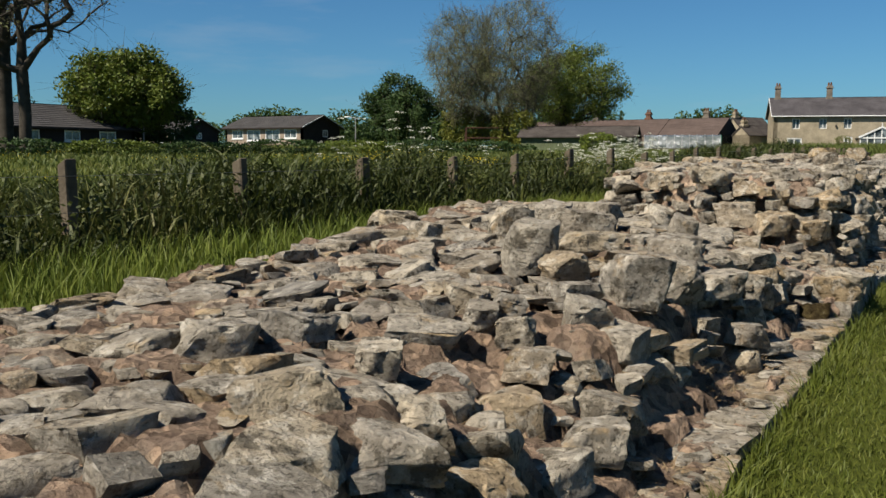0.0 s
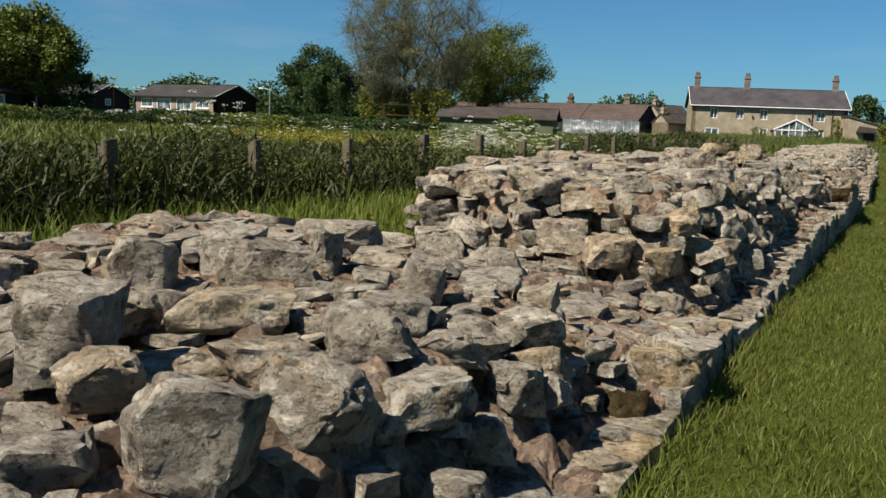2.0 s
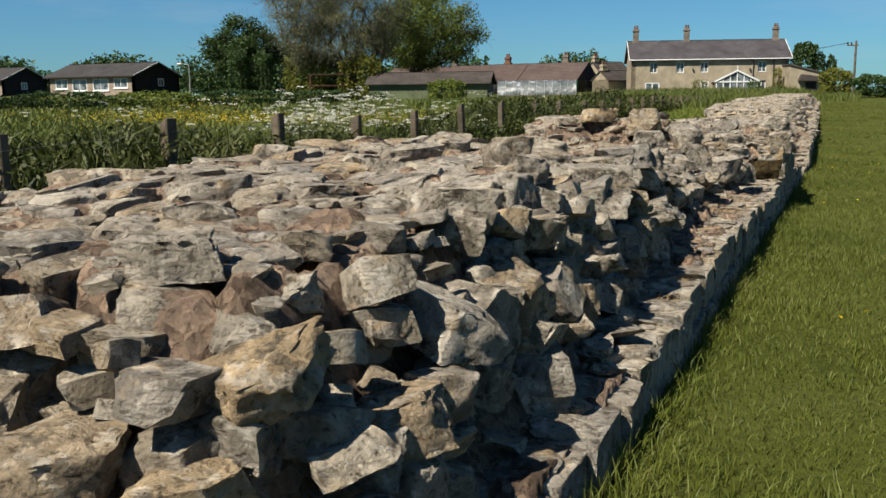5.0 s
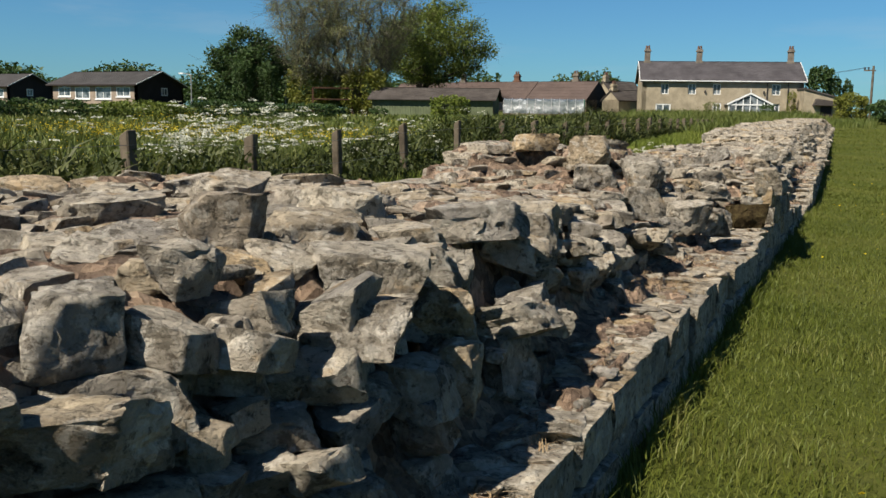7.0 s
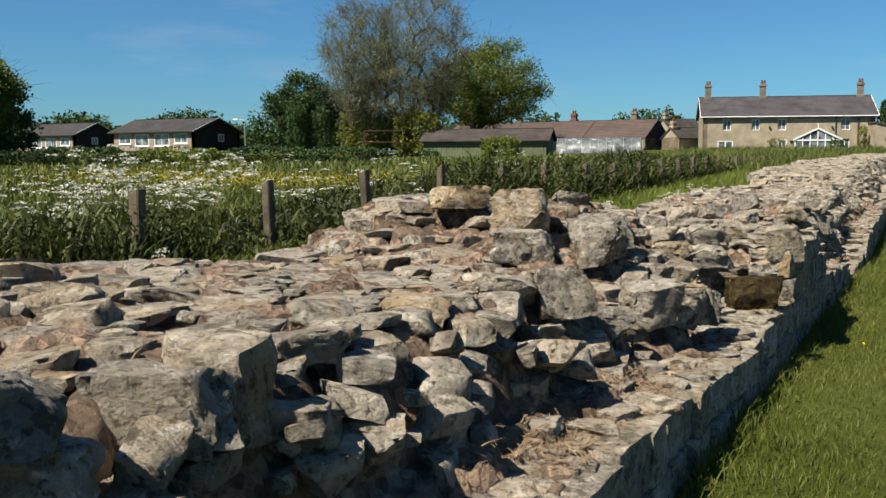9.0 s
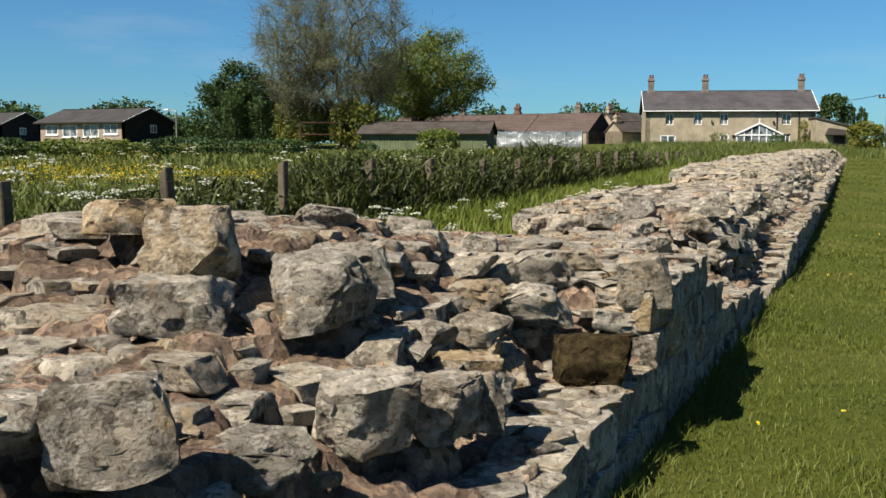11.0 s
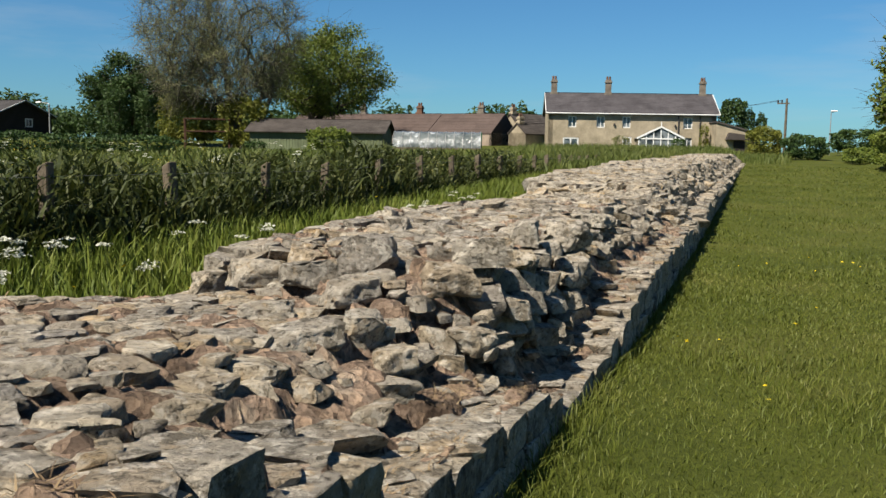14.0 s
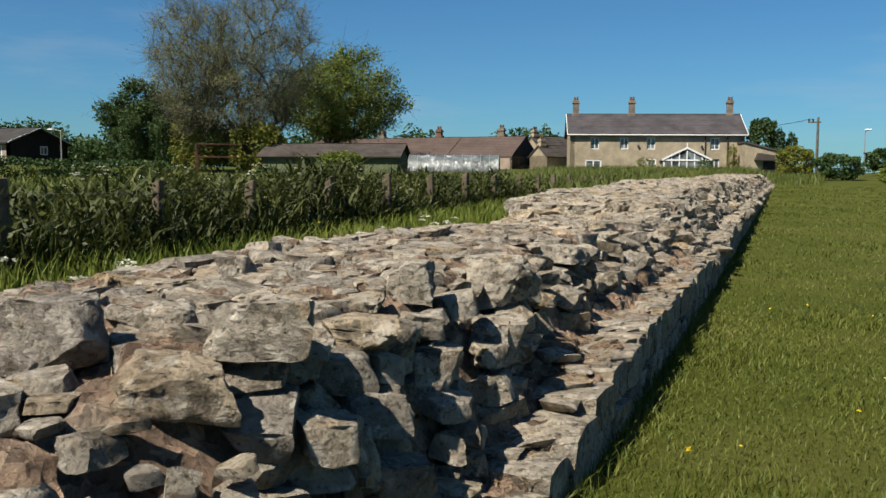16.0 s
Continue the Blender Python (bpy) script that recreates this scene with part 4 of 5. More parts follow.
def build_grass():
    rng = np.random.default_rng(21)
    # mown strip beside the wall, long along the wall's foot
    n = 200000
    y = np.where(rng.random(n) < 0.82, rng.uniform(0.6, 32, n), 32 + 52 * rng.random(n) ** 1.5)
    x = FACE_X + 0.03 + bend(y) + (1.5 + 0.11 * y) * rng.random(n) ** 1.15
    foot = np.exp(-((x - FACE_X - bend(y)) / 0.16) ** 2)
    h = rng.uniform(0.03, 0.07, n) * (1 + 0.5 * (patchy(x, y, 1.1, 3.0) > 0.4)) + foot * rng.uniform(0.02, 0.13, n)
    w = rng.uniform(0.004, 0.0075, n) * (1 + np.maximum(0, y - 24) / 9)
    g = blade_mesh("lawn_grass", x, y, ground_z(x, y), h, w, rng.uniform(0.2, 0.9, n), GRASS, None, rng)
    tagged(g, "short mown green grass along the wall", "grass", kind="stuff")
    # light grass behind the wall
    n = 60000
    y = 1 + 47 * rng.random(n) ** 1.4
    x = BACK_X - 0.02 + bend(y) - 2.5 * rng.random(n)
    h = rng.uniform(0.16, 0.42, n)
    w = rng.uniform(0.006, 0.013, n) * (1 + y / 25)
    g = blade_mesh("verge_grass", x, y, ground_z(x, y), h, w, rng.uniform(0.1, 0.6, n), VERGE, None, rng)
    tagged(g, "bright green uncut grass behind the wall", "grass", kind="stuff")
    # tall dark growth along the fence
    n = 95000
    y = 0.2 + 75 * rng.random(n) ** 1.35
    x = -6.0 + bend(y) - 2.3 * rng.random(n)
    lush = 1.0 - 0.32 * np.exp(-((y - 20.4) / 5.2) ** 4) + 0.14 * patchy(x, y, 0.9, 1.0)
    lush *= 0.55 + 0.45 * smoothstep(-5.9, -6.6, x - bend(y))
    h = rng.uniform(0.55, 1.08, n) * lush * (0.86 + 0.14 * smoothstep(8, 12, y) + 0.05 * smoothstep(25, 28, y)) * (1 - 0.5 * smoothstep(37, 50, y))
    w = rng.uniform(0.012, 0.030, n) * (1 + y / 40)
    # leaves that spring from the stems and arch over, in layers up the growth
    foot = np.where(rng.random(n) < 0.78, rng.uniform(0.1, 0.72, n), 0.0)
    long = np.where(foot > 0, rng.uniform(0.28, 0.5, n), 1.0)
    g = blade_mesh("tall_grass", x, y, ground_z(x, y) + foot * h, h * np.minimum(long, 1.05 - foot), w, np.where(foot > 0, rng.uniform(0.4, 1.5, n), rng.uniform(0.05, 0.35, n)), TALL, None, rng)
    tagged(g, "tall dark green grass and nettles along the fence", "grass", kind="stuff")
    # leaves of the nettles and docks among it
    n = 60000
    y = 0.2 + 61 * rng.random(n) ** 1.35
    x = -6.05 + bend(y) - 2.2 * rng.random(n)
    lush = 1.0 - 0.32 * np.exp(-((y - 20.4) / 5.2) ** 4) + 0.14 * patchy(x, y, 0.9, 1.0)
    z = ground_z(x, y) + rng.uniform(0.1, 0.9, n) * lush * (0.86 + 0.14 * smoothstep(8, 12, y) + 0.05 * smoothstep(25, 28, y)) * (1 - 0.5 * smoothstep(37, 50, y))
    q = leaf_quads(np.stack([x, y, z], -1), 0.056 * (1 + y / 60), rng, 0.8)
    g = quads_mesh("nettles", q, TALL)
    tagged(g, "dense dark green nettles along the wire fence", "nettles", kind="stuff")
    # the open meadow
    n = 52000
    r = 7 + 75 * rng.random(n) ** 1.5
    a = rng.uniform(radians(3), radians(72), n)
    x, y = -7.3 - (r - 7) * np.sin(a), 2 + (r - 4) * np.cos(a) + rng.uniform(0, 18, n)
    h = rng.uniform(0.14, 0.38, n)
    w = rng.uniform(0.012, 0.03, n) * (1 + r / 18)
    g = blade_mesh("meadow_grass", x, y, ground_z(x, y), h, w, rng.uniform(0.2, 0.8, n), MEADOW, None, rng)
    tagged(g, "rough green meadow grass beyond the fence", "grass", kind="stuff")
    # uncut grass between the end of the wall and the house
    n = 26000
    y = 46 + 66 * rng.random(n)
    x = BACK_X + 0.3 + bend(y) - rng.random(n) ** 1.3 * (3.5 + 0.2 * (y - 46))
    past = y > 86
    x = np.where(past, rng.uniform(-22, 0.5, n), x)
    h = rng.uniform(0.3, 0.75, n) * (1 + 0.25 * patchy(x, y, 0.5, 4.0))
    g = blade_mesh("rough_grass", x, y, ground_z(x, y), h, rng.uniform(0.03, 0.07, n), rng.uniform(0.1, 0.6, n), MEADOW, None, rng)
    tagged(g, "uncut seeding grass before the farmhouse", "grass", kind="stuff")
    # buttercups in the meadow, a few by the wall and in the mown strip
    n = 6000
    x, y = rng.uniform(-46, -8.5, n), rng.uniform(10, 62, n)
    keep = patchy(x, y, 0.22, 0.7) > 0.35
    x, y = x[keep], y[keep]
    z = ground_z(x, y) + rng.uniform(0.2, 0.42, len(x))
    ax, ay = rng.normal(-19, 4.5, 3200), rng.normal(33, 2.4, 3200)
    x, y = np.concatenate([x, ax]), np.concatenate([y, ay])
    z = np.concatenate([z, ground_z(ax, ay) + rng.uniform(0.25, 0.45, 3200)])
    few = 90
    fx, fy = rng.uniform(-4.9, -4.0, few), rng.uniform(3.5, 26, few)
    lx, ly = rng.uniform(-0.4, 3.0, 60), rng.uniform(5, 34, 60)
    x, y = np.concatenate([x, fx, lx]), np.concatenate([y, fy, ly])
    z = np.concatenate([z, ground_z(fx, fy) + rng.uniform(0.25, 0.45, few), ground_z(lx, ly) + 0.07])
    size = 0.022 * (1 + np.hypot(x, y) / 34)
    q = leaf_quads(np.stack([x, y, z], -1), size, rng, 0.3)
    q2 = leaf_quads(np.stack([x, y, z], -1), size, rng, 0.3)
    g = quads_mesh("buttercups", np.concatenate([q, q2]), YELLOW_FLOWER)
    tagged(g, "yellow buttercups scattered through the grass", "flowers", kind="stuff")


def build_umbels():
    """Cow parsley: stalks with flat heads of many small white florets."""
    rng = np.random.default_rng(33)
    spots = []
    for cx, cy, rx, ry, n, tall in ((-7.6, 18.9, 0.7, 1.7, 60, 1.35), (-9.0, 21.0, 1.4, 2.6, 26, 1.1), (-12, 17, 2.5, 4.0, 7, 0.9), (-11, 34, 3.0, 6.0, 20, 1.0), (-20, 24, 5.0, 6.0, 5, 0.9), (-5.3, 26, 0.4, 9.0, 30, 0.5), (-8.0, 10.5, 0.5, 1.8, 9, 1.5), (-30, 40, 9, 8, 12, 1.0), (-18, 46, 8, 8, 12, 1.0), (-7.3, 22.6, 0.7, 1.1, 14, 0.9)):
        spots += [(cx + rng.normal() * rx * 0.6, cy + rng.normal() * ry * 0.6, tall * rng.uniform(0.6, 1.08)) for _ in range(n)]
    heads, stalk = [], []
    for x, y, h in spots:
        if x > -4.6 + float(bend(y)):
            continue
        g = ground_at(x, y)
        for _ in range(rng.integers(2, 6)):
            ox, oy = rng.normal(size=2) * 0.13 * h
            z = g + h * rng.uniform(0.72, 1.0)
            r = rng.uniform(0.05, 0.10)
            k = 26
            ang, rad = rng.uniform(0, 6.28, k), r * np.sqrt(rng.random(k))
            heads.append(np.stack([x + ox + np.cos(ang) * rad, y + oy + np.sin(ang) * rad, z - rad * 0.3 + rng.normal(size=k) * 0.006], -1))
            s = 0.004
            a, b = np.array([x, y, g]), np.array([x + ox, y + oy, z])
            stalk += [a - (s, 0, 0), a + (s, 0, 0), b + (s * 0.5, 0, 0), b - (s * 0.5, 0, 0), a - (0, s, 0), a + (0, s, 0), b + (0, s * 0.5, 0), b - (0, s * 0.5, 0)]
    c = np.concatenate(heads)
    q = leaf_quads(c, 0.023 * (1 + np.hypot(c[:, 0], c[:, 1]) / 70), rng, 0.3)
    plant = thing("cow_parsley", Matrix.Identity(4), "tall cow parsley with flat white flower heads in the meadow", "wild flowers", kind="stuff")
    quads_mesh("flower_heads", q, WHITE_FLOWER, plant)["kind"] = "stuff"
    quads_mesh("stalks", np.array(stalk), MEADOW, plant)["kind"] = "stuff"


def build_straw():
    """Dry straw and dead grass lying on the ledge and between the stones."""
    rng = np.random.default_rng(77)
    n = 24000
    y = 0.6 + 32 * rng.random(n)
    deep = rng.random(n) < 0.25
    u = np.where(deep, rng.uniform(1.1, 3.4, n), rng.uniform(0.80, 1.15, n))
    keep = (patchy(u, y, 2.1, 0.3) > 0.1)
    u, y = u[keep], y[keep]
    x = -u
    z = wall_surface(x, y) + 0.025
    n = len(x)
    g = blade_mesh("straw", x + bend(y), y, z, rng.uniform(0.012, 0.03, n), rng.uniform(0.004, 0.007, n), rng.uniform(2.0, 5.0, n), STRAW, None, rng)
    tagged(g, "dry straw and dead grass lying on the wall ledge", "straw", kind="stuff")


build_grass()
build_umbels()
build_straw()


# ---- fence ----
def build_fence():
    fence = thing("wire_fence", Matrix.Identity(4), "weathered timber posts with thin wire strands between them", "fence")
    rng = random.Random(12)
    bm = box_bm(-0.055, 0.055, -0.055, 0.055, -0.25, 1.0, 0.012)
    for v in bm.verts:
        if v.co.z > 0.9:
            v.co.z += 0.03 * v.co.x / 0.055
    me = bpy.data.meshes.new("post")
    bm.to_mesh(me)
    bm.free()
    me.materials.append(POST_WOOD)
    tops = []
    ys = [-0.2, 1.85, 3.82, 5.8, 7.86, 9.93, 11.8, 13.87, 15.87, 17.77, 19.70, 21.68, 23.64, 25.73, 27.72, 29.72, 31.45, 33.5, 35.5, 37.5, 39.5, 41.6] + [43.6 + 1.95 * i for i in range(22)]
    for y in ys:
        x = float(np.interp(y, [1, 10, 36, 86], [-6.4, -6.4, -6.42, -8.5]))
        ob = new("post", me)
        ob.parent = fence
        h = float(np.interp(y, [1, 12, 14, 18, 20, 24, 32, 36, 90], [1.14, 1.2, 1.3, 1.29, 1.35, 1.49, 1.48, 1.58, 1.75])) + rng.uniform(-0.03, 0.03) - ground_at(x, y)
        ob.matrix_world = pose(x, y, ground_at(x, y), rng.uniform(-3, 3), rng.uniform(-3, 3), rng.uniform(-15, 15)) @ Matrix.Diagonal((rng.uniform(0.85, 1.25), rng.uniform(0.85, 1.25), h, 1))
        tops.append((x, y, ground_at(x, y) + h))
    for drop in (0.12, 0.42, 0.70):
        curve = bpy.data.curves.new("wire", "CURVE")
        curve.dimensions = "3D"
        curve.bevel_depth = 0.0022
        curve.bevel_resolution = 0
        sp = curve.splines.new("POLY")
        sp.points.add(len(tops) - 1)
        for p, (x, y, z) in zip(sp.points, tops):
            p.co = (x + 0.06, y, z - drop, 1)
        dep = bpy.data.objects.new("wire_path", curve)
        me_w = bpy.data.meshes.new_from_object(dep)
        bpy.data.objects.remove(dep)
        me_w.materials.clear()
        me_w.materials.append(WIRE)
        ob = new("wire", me_w)
        ob.parent = fence


build_fence()


# ---- trees ----
def limb_mesh(name, segs, mat, parent):
    """Tapered five-sided limbs from (p, q, r, s) segments."""
    vs, fs = [], []
    for p, q, r, s in segs:
        d = (q - p)
        if d.length < 1e-4:
            continue
        d = d.normalized()
        e = d.orthogonal().normalized()
        f = d.cross(e)
        b = len(vs)
        k = 6 if r > 0.08 else 4
        for c, rad in ((p, r), (q, s)):
            vs += [tuple(c + (e * math.cos(2 * math.pi * i / k) + f * math.sin(2 * math.pi * i / k)) * rad) for i in range(k)]
        fs += [(b + i, b + (i + 1) % k, b + k + (i + 1) % k, b + k + i) for i in range(k)]
    return mesh_object(name, vs, fs, mat, parent, True)


def tree(x, y, top, spread, trunk_r, crown_low, clusters, leaves, cluster_r, leaf, mat, seed, label, bark=None, squash=1.0, lobes=3.0, domes=(), twigs=4, twig_r=0.014, least=0.012):
    """Trunk and limbs grown towards leaf clusters in an uneven crown. top and crown_low are heights above the ground there."""
    rng = np.random.default_rng(seed)
    g = ground_at(x, y)
    root = thing("tree", pose(x, y, g), label, "tree")
    mid, half = (top + crown_low) / 2, (top - crown_low) / 2
    pts = []
    while len(pts) < clusters:
        v = rng.uniform(-1, 1, 3)
        d = np.linalg.norm(v)
        if domes:
            off, dtop, wide = domes[len(pts) % len(domes)]
            if d > 0.94 + 0.06 * math.sin(v[0] * 6 + off) * math.sin(v[2] * 7) or rng.random() > 0.25 + 0.75 * d * d:
                continue
            low = crown_low + 1.2
            w = wide * (1.0 - 0.30 * max(0.0, -v[2]))
            pts.append(Vector((off * 0.88 + v[0] * w, off * 0.47 + v[1] * w, (dtop + low) / 2 + v[2] * (dtop - low) / 2)))
            continue
        lim = 0.80 + 0.20 * math.sin(v[0] * lobes + seed) * math.sin(v[1] * lobes * 1.2 + seed * 2) + 0.08 * math.sin(v[2] * 5 + seed)
        if d > lim or d < 0.25 * rng.random():
            continue
        if rng.random() > 0.35 + 0.65 * d:
            continue
        w = 1.0 - 0.25 * max(0.0, -v[2])
        pts.append(Vector((v[0] * spread * w, v[1] * spread * w * squash, mid + v[2] * half)))
    start = Vector((0, 0, crown_low + (top - crown_low) * 0.05))
    nodes = [Vector((0, 0, 0)), Vector((rng.normal() * 0.1, rng.normal() * 0.1, start.z * 0.5)), start]
    parents = [-1, 0, 1]
    # a few main stems that rise into the parts of the crown
    for off, dtop, _ in (domes or ((0.0, top, 0.0),)):
        last = 2
        for i in range(4):
            k = (i + 1) / 4
            nodes.append(Vector((off * 0.88 * k ** 0.8 + rng.normal() * 0.25, off * 0.47 * k ** 0.8 + rng.normal() * 0.25, start.z + (dtop * 0.72 - start.z) * k)))
            parents.append(last)
            last = len(nodes) - 1
    grown = np.zeros((len(nodes) + 2 * len(pts), 3))
    grown[:len(nodes)] = [tuple(q) for q in nodes]
    for p in sorted(pts, key=lambda q: (q - start).length):
        have = grown[2:len(nodes)]
        cost = np.linalg.norm(have - np.array(p), axis=1) + 0.15 * np.linalg.norm(have - np.array(start), axis=1) + 1e3 * (have[:, 2] > p.z + 0.1 * half) + 0.6 * np.maximum(0, have[:, 2] - p.z + 0.6)
        bi = int(np.argmin(cost)) + 2
        m = nodes[bi].lerp(p, 0.5) + Vector((rng.normal(), rng.normal(), 0.6 + rng.normal())) * 0.04 * (p - nodes[bi]).length
        for q, up in ((m, bi), (p, len(nodes))):
            grown[len(nodes)] = tuple(q)
            nodes.append(q)
            parents.append(up)
    load = [1.0] * len(nodes)
    for i in range(len(nodes) - 1, 0, -1):
        load[parents[i]] += load[i] if parents[i] >= 0 else 0
    full = load[0]
    rad = [max(least, trunk_r * (v / full) ** 0.5) for v in load]
    segs = [(nodes[parents[i]], nodes[i], min(rad[parents[i]], rad[i] * 1.5), rad[i]) for i in range(1, len(nodes))]
    # fine twigs at the ends
    for p in pts:
        for _ in range(twigs):
            q = p + (Vector(rng.normal(size=3)) * 0.75 + Vector((p.x, p.y, p.z - mid)).normalized() * 0.6) * cluster_r
            segs.append((p, q, twig_r, twig_r * 0.5))
    limb_mesh("trunk", segs, bark or BARK, root)
    c = np.array([tuple(p) for p in pts])
    idx = rng.integers(0, len(c), leaves)
    off = rng.normal(size=(leaves, 3))
    off /= np.linalg.norm(off, axis=1)[:, None]
    off *= (rng.random(leaves) ** 0.5)[:, None] * cluster_r * np.array([1.0, 1.0, 0.75])
    q = leaf_quads(c[idx] + off, leaf, rng, 0.8)
    crown = quads_mesh("crown", q, mat, root)
    crown["kind"] = "stuff"
    return root


def bush(x, y, w, d, h, leaves, leaf, mat, seed, label, category="bush", turn=0.0, name="bush"):
    """A rounded, uneven mass of leaves on short stems."""
    rng = np.random.default_rng(seed)
    g = ground_at(x, y)
    root = thing(name, pose(x, y, g, 0, 0, turn), label, category)
    v = rng.normal(size=(leaves, 3))
    v /= np.linalg.norm(v, axis=1)[:, None]
    lump = 0.82 + 0.13 * np.sin(v[:, 0] * 5 * max(1, w / 4) + seed) * np.sin(v[:, 2] * 6 + seed) + 0.09 * np.sin(v[:, 1] * 9 + v[:, 0] * 11 * max(1, w / 4))
    k = lump * (1 - 0.35 * rng.random(leaves) ** 2.5)
    sq = np.sign(v) * np.abs(v) ** 0.7
    c = np.stack([sq[:, 0] * w / 2 * k, sq[:, 1] * d / 2 * k, h * 0.48 + sq[:, 2] * h * 0.5 * k], -1)
    quads_mesh("leaves", leaf_quads(c, leaf, rng, 0.8), mat, root)["kind"] = "stuff"
    segs = []
    for _ in range(7):
        a = Vector((rng.uniform(-0.3, 0.3) * w, rng.uniform(-0.3, 0.3) * d, -0.1))
        segs.append((a, a + Vector((rng.normal() * 0.1, rng.normal() * 0.1, h * 0.7)), 0.04, 0.01))
    limb_mesh("branchwork", segs, BARK, root)["kind"] = "stuff"
    return root


tree(-52, 97, 18.8, 9.4, 0.62, 2.0, 1100, 85000, 1.15, 0.15, LEAF_OLIVE, 3, "tall old tree in thin young leaf with bare grey limbs showing", TWIG_BARK, domes=((-5.2, 17.4, 4.6), (1.6, 19.0, 5.4), (-5.2, 17.4, 4.6), (1.6, 19.0, 5.4), (-1.5, 13.0, 6.6)), twigs=7, twig_r=0.014, least=0.018)
tree(-52.3, 113, 14.6, 10.4, 0.5, 1.4, 300, 40000, 1.45, 0.31, LEAF_MID, 9, "tall full-leaved green tree beside a barer one", lobes=2.2)
tree(-78, 113, 11.0, 7.2, 0.45, 0.8, 190, 20000, 1.3, 0.42, LEAF_DARK, 14, "round dense dark green tree among the houses", lobes=3.0)
tree(-72.0, 57.4, 10.6, 5.9, 0.45, 0.2, 300, 36000, 1.25, 0.40, LEAF_MID, 21, "broad dense green tree beside a low house", lobes=3.3)
tree(-51.1, 32.8, 17.5, 6.5, 0.36, 4.4, 150, 2600, 1.0, 0.18, LEAF_OLIVE, 27, "tall bare-limbed tree with few leaves", lobes=4.0, twigs=5)
tree(-52.7, 32.6, 19.5, 7.5, 0.46, 5.5, 170, 2600, 1.0, 0.18, LEAF_OLIVE, 28, "tall dark bare-limbed tree with a leaning crown", lobes=4.0, twigs=5)
bush(-71.0, 60.5, 9.0, 6.0, 4.6, 6000, 0.34, LEAF_DARK, 45, "dark undergrowth at the foot of a broad tree")
bush(-57, 96, 7.5, 5.0, 5.6, 5200, 0.34, LEAF_LIME, 41, "large yellow-green bush under a tall tree")
bush(-50.0, 95.5, 6.5, 4.0, 5.8, 5200, 0.34, LEAF_LIME, 43, "yellow-green undergrowth round a tree trunk")
bush(-73.5, 104.5, 3.0, 3.0, 6.6, 4500, 0.26, LEAF_DARK, 51, "clipped upright dark cypress", "cypress")
bush(-71.0, 106.5, 2.8, 2.8, 6.2, 4200, 0.26, LEAF_DARK, 52, "clipped upright dark cypress", "cypress")
bush(-34.8, 84.5, 4.2, 3.0, 2.2, 2400, 0.26, LEAF_MID, 61, "low green bush in front of a green barn")
bush(-45.5, 90.5, 2.4, 1.6, 1.5, 900, 0.24, LEAF_DARK, 62, "small dark bush beside a barn")
# garden and lane hedges by the house
bush(-1.8, 106, 3.6, 4.0, 3.0, 4200, 0.26, LEAF_LIME, 71, "rounded yellow-green garden hedge", "hedge")
bush(1.6, 103, 4.2, 6.0, 2.3, 5200, 0.26, LEAF_DARK, 72, "dark green garden hedge", "hedge")
bush(-5.9, 129, 3.4, 4.0, 6.2, 5200, 0.36, LEAF_DARK, 73, "dark evergreen trees behind the house", "trees")
bush(-4.3, 133, 1.5, 1.5, 5.6, 2200, 0.28, LEAF_DARK, 74, "narrow dark conifer behind the house", "conifer")
bush(-2.9, 134, 1.5, 1.5, 5.2, 2200, 0.28, LEAF_DARK, 75, "narrow dark conifer behind the house", "conifer")
bush(7.0, 123, 6.5, 3.0, 2.7, 4200, 0.34, LEAF_DARK, 76, "long dark hedge across the end of the lane", "hedge")
bush(5.7, 58, 2.6, 14.0, 1.5, 8000, 0.20, LEAF_MID, 77, "rough green hedge along the lane", "hedge")
bush(6.3, 76, 3.2, 12.0, 2.5, 8000, 0.24, LEAF_MID, 78, "high green hedge along the lane", "hedge")
tree(8.0, 76, 8.6, 3.2, 0.2, 0.4, 150, 14000, 0.95, 0.3, LEAF_MID, 79, "tall leafy tree growing in a hedge")
bush(5.4, 94, 2.6, 14.0, 1.2, 5200, 0.22, LEAF_MID, 80, "low rough hedge along the lane", "hedge")


def field_hedge():
    rng = random.Random(6)
    for i in range(9):
        f = i / 8
        x, y = -53 + 19 * f, 20 + 40 * f
        bush(x, y, 6.6, 2.2, 1.0 + 0.25 * rng.random(), 2600, 0.2, LEAF_MID if i % 3 == 0 else LEAF_DARK, 90 + i, "low dark garden hedge at the edge of the meadow", "hedge", 64)["group"] = "hedge at the meadow's edge"


field_hedge()


def far_woods():
    """The wooded skyline behind the village."""
    rng = np.random.default_rng(61)
    cs = []
    for k in range(60):
        a = radians(rng.uniform(-64, -9))
        d = rng.uniform(190, 240)
        cx, cy = d * math.sin(a), d * math.cos(a)
        h, r = rng.uniform(6.0, 10.0), rng.uniform(5, 9)
        v = rng.normal(size=(1300, 3))
        v /= np.linalg.norm(v, axis=1)[:, None]
        v *= (0.78 + 0.22 * np.sin(v[:, :1] * 7 + k) * np.sin(v[:, 2:] * 6 + k)) * rng.random((1300, 1)) ** 0.33
        cs.append(np.stack([cx + v[:, 0] * r, cy + v[:, 1] * r, ground_at(cx, cy) + h * 0.5 + v[:, 2] * h * 0.55], -1))
    c = np.concatenate(cs)
    g = quads_mesh("far_woods", leaf_quads(c, 0.9, rng, 0.8), LEAF_DARK)
    tagged(g, "distant dark green woodland on the skyline", "trees", kind="stuff")


far_woods()


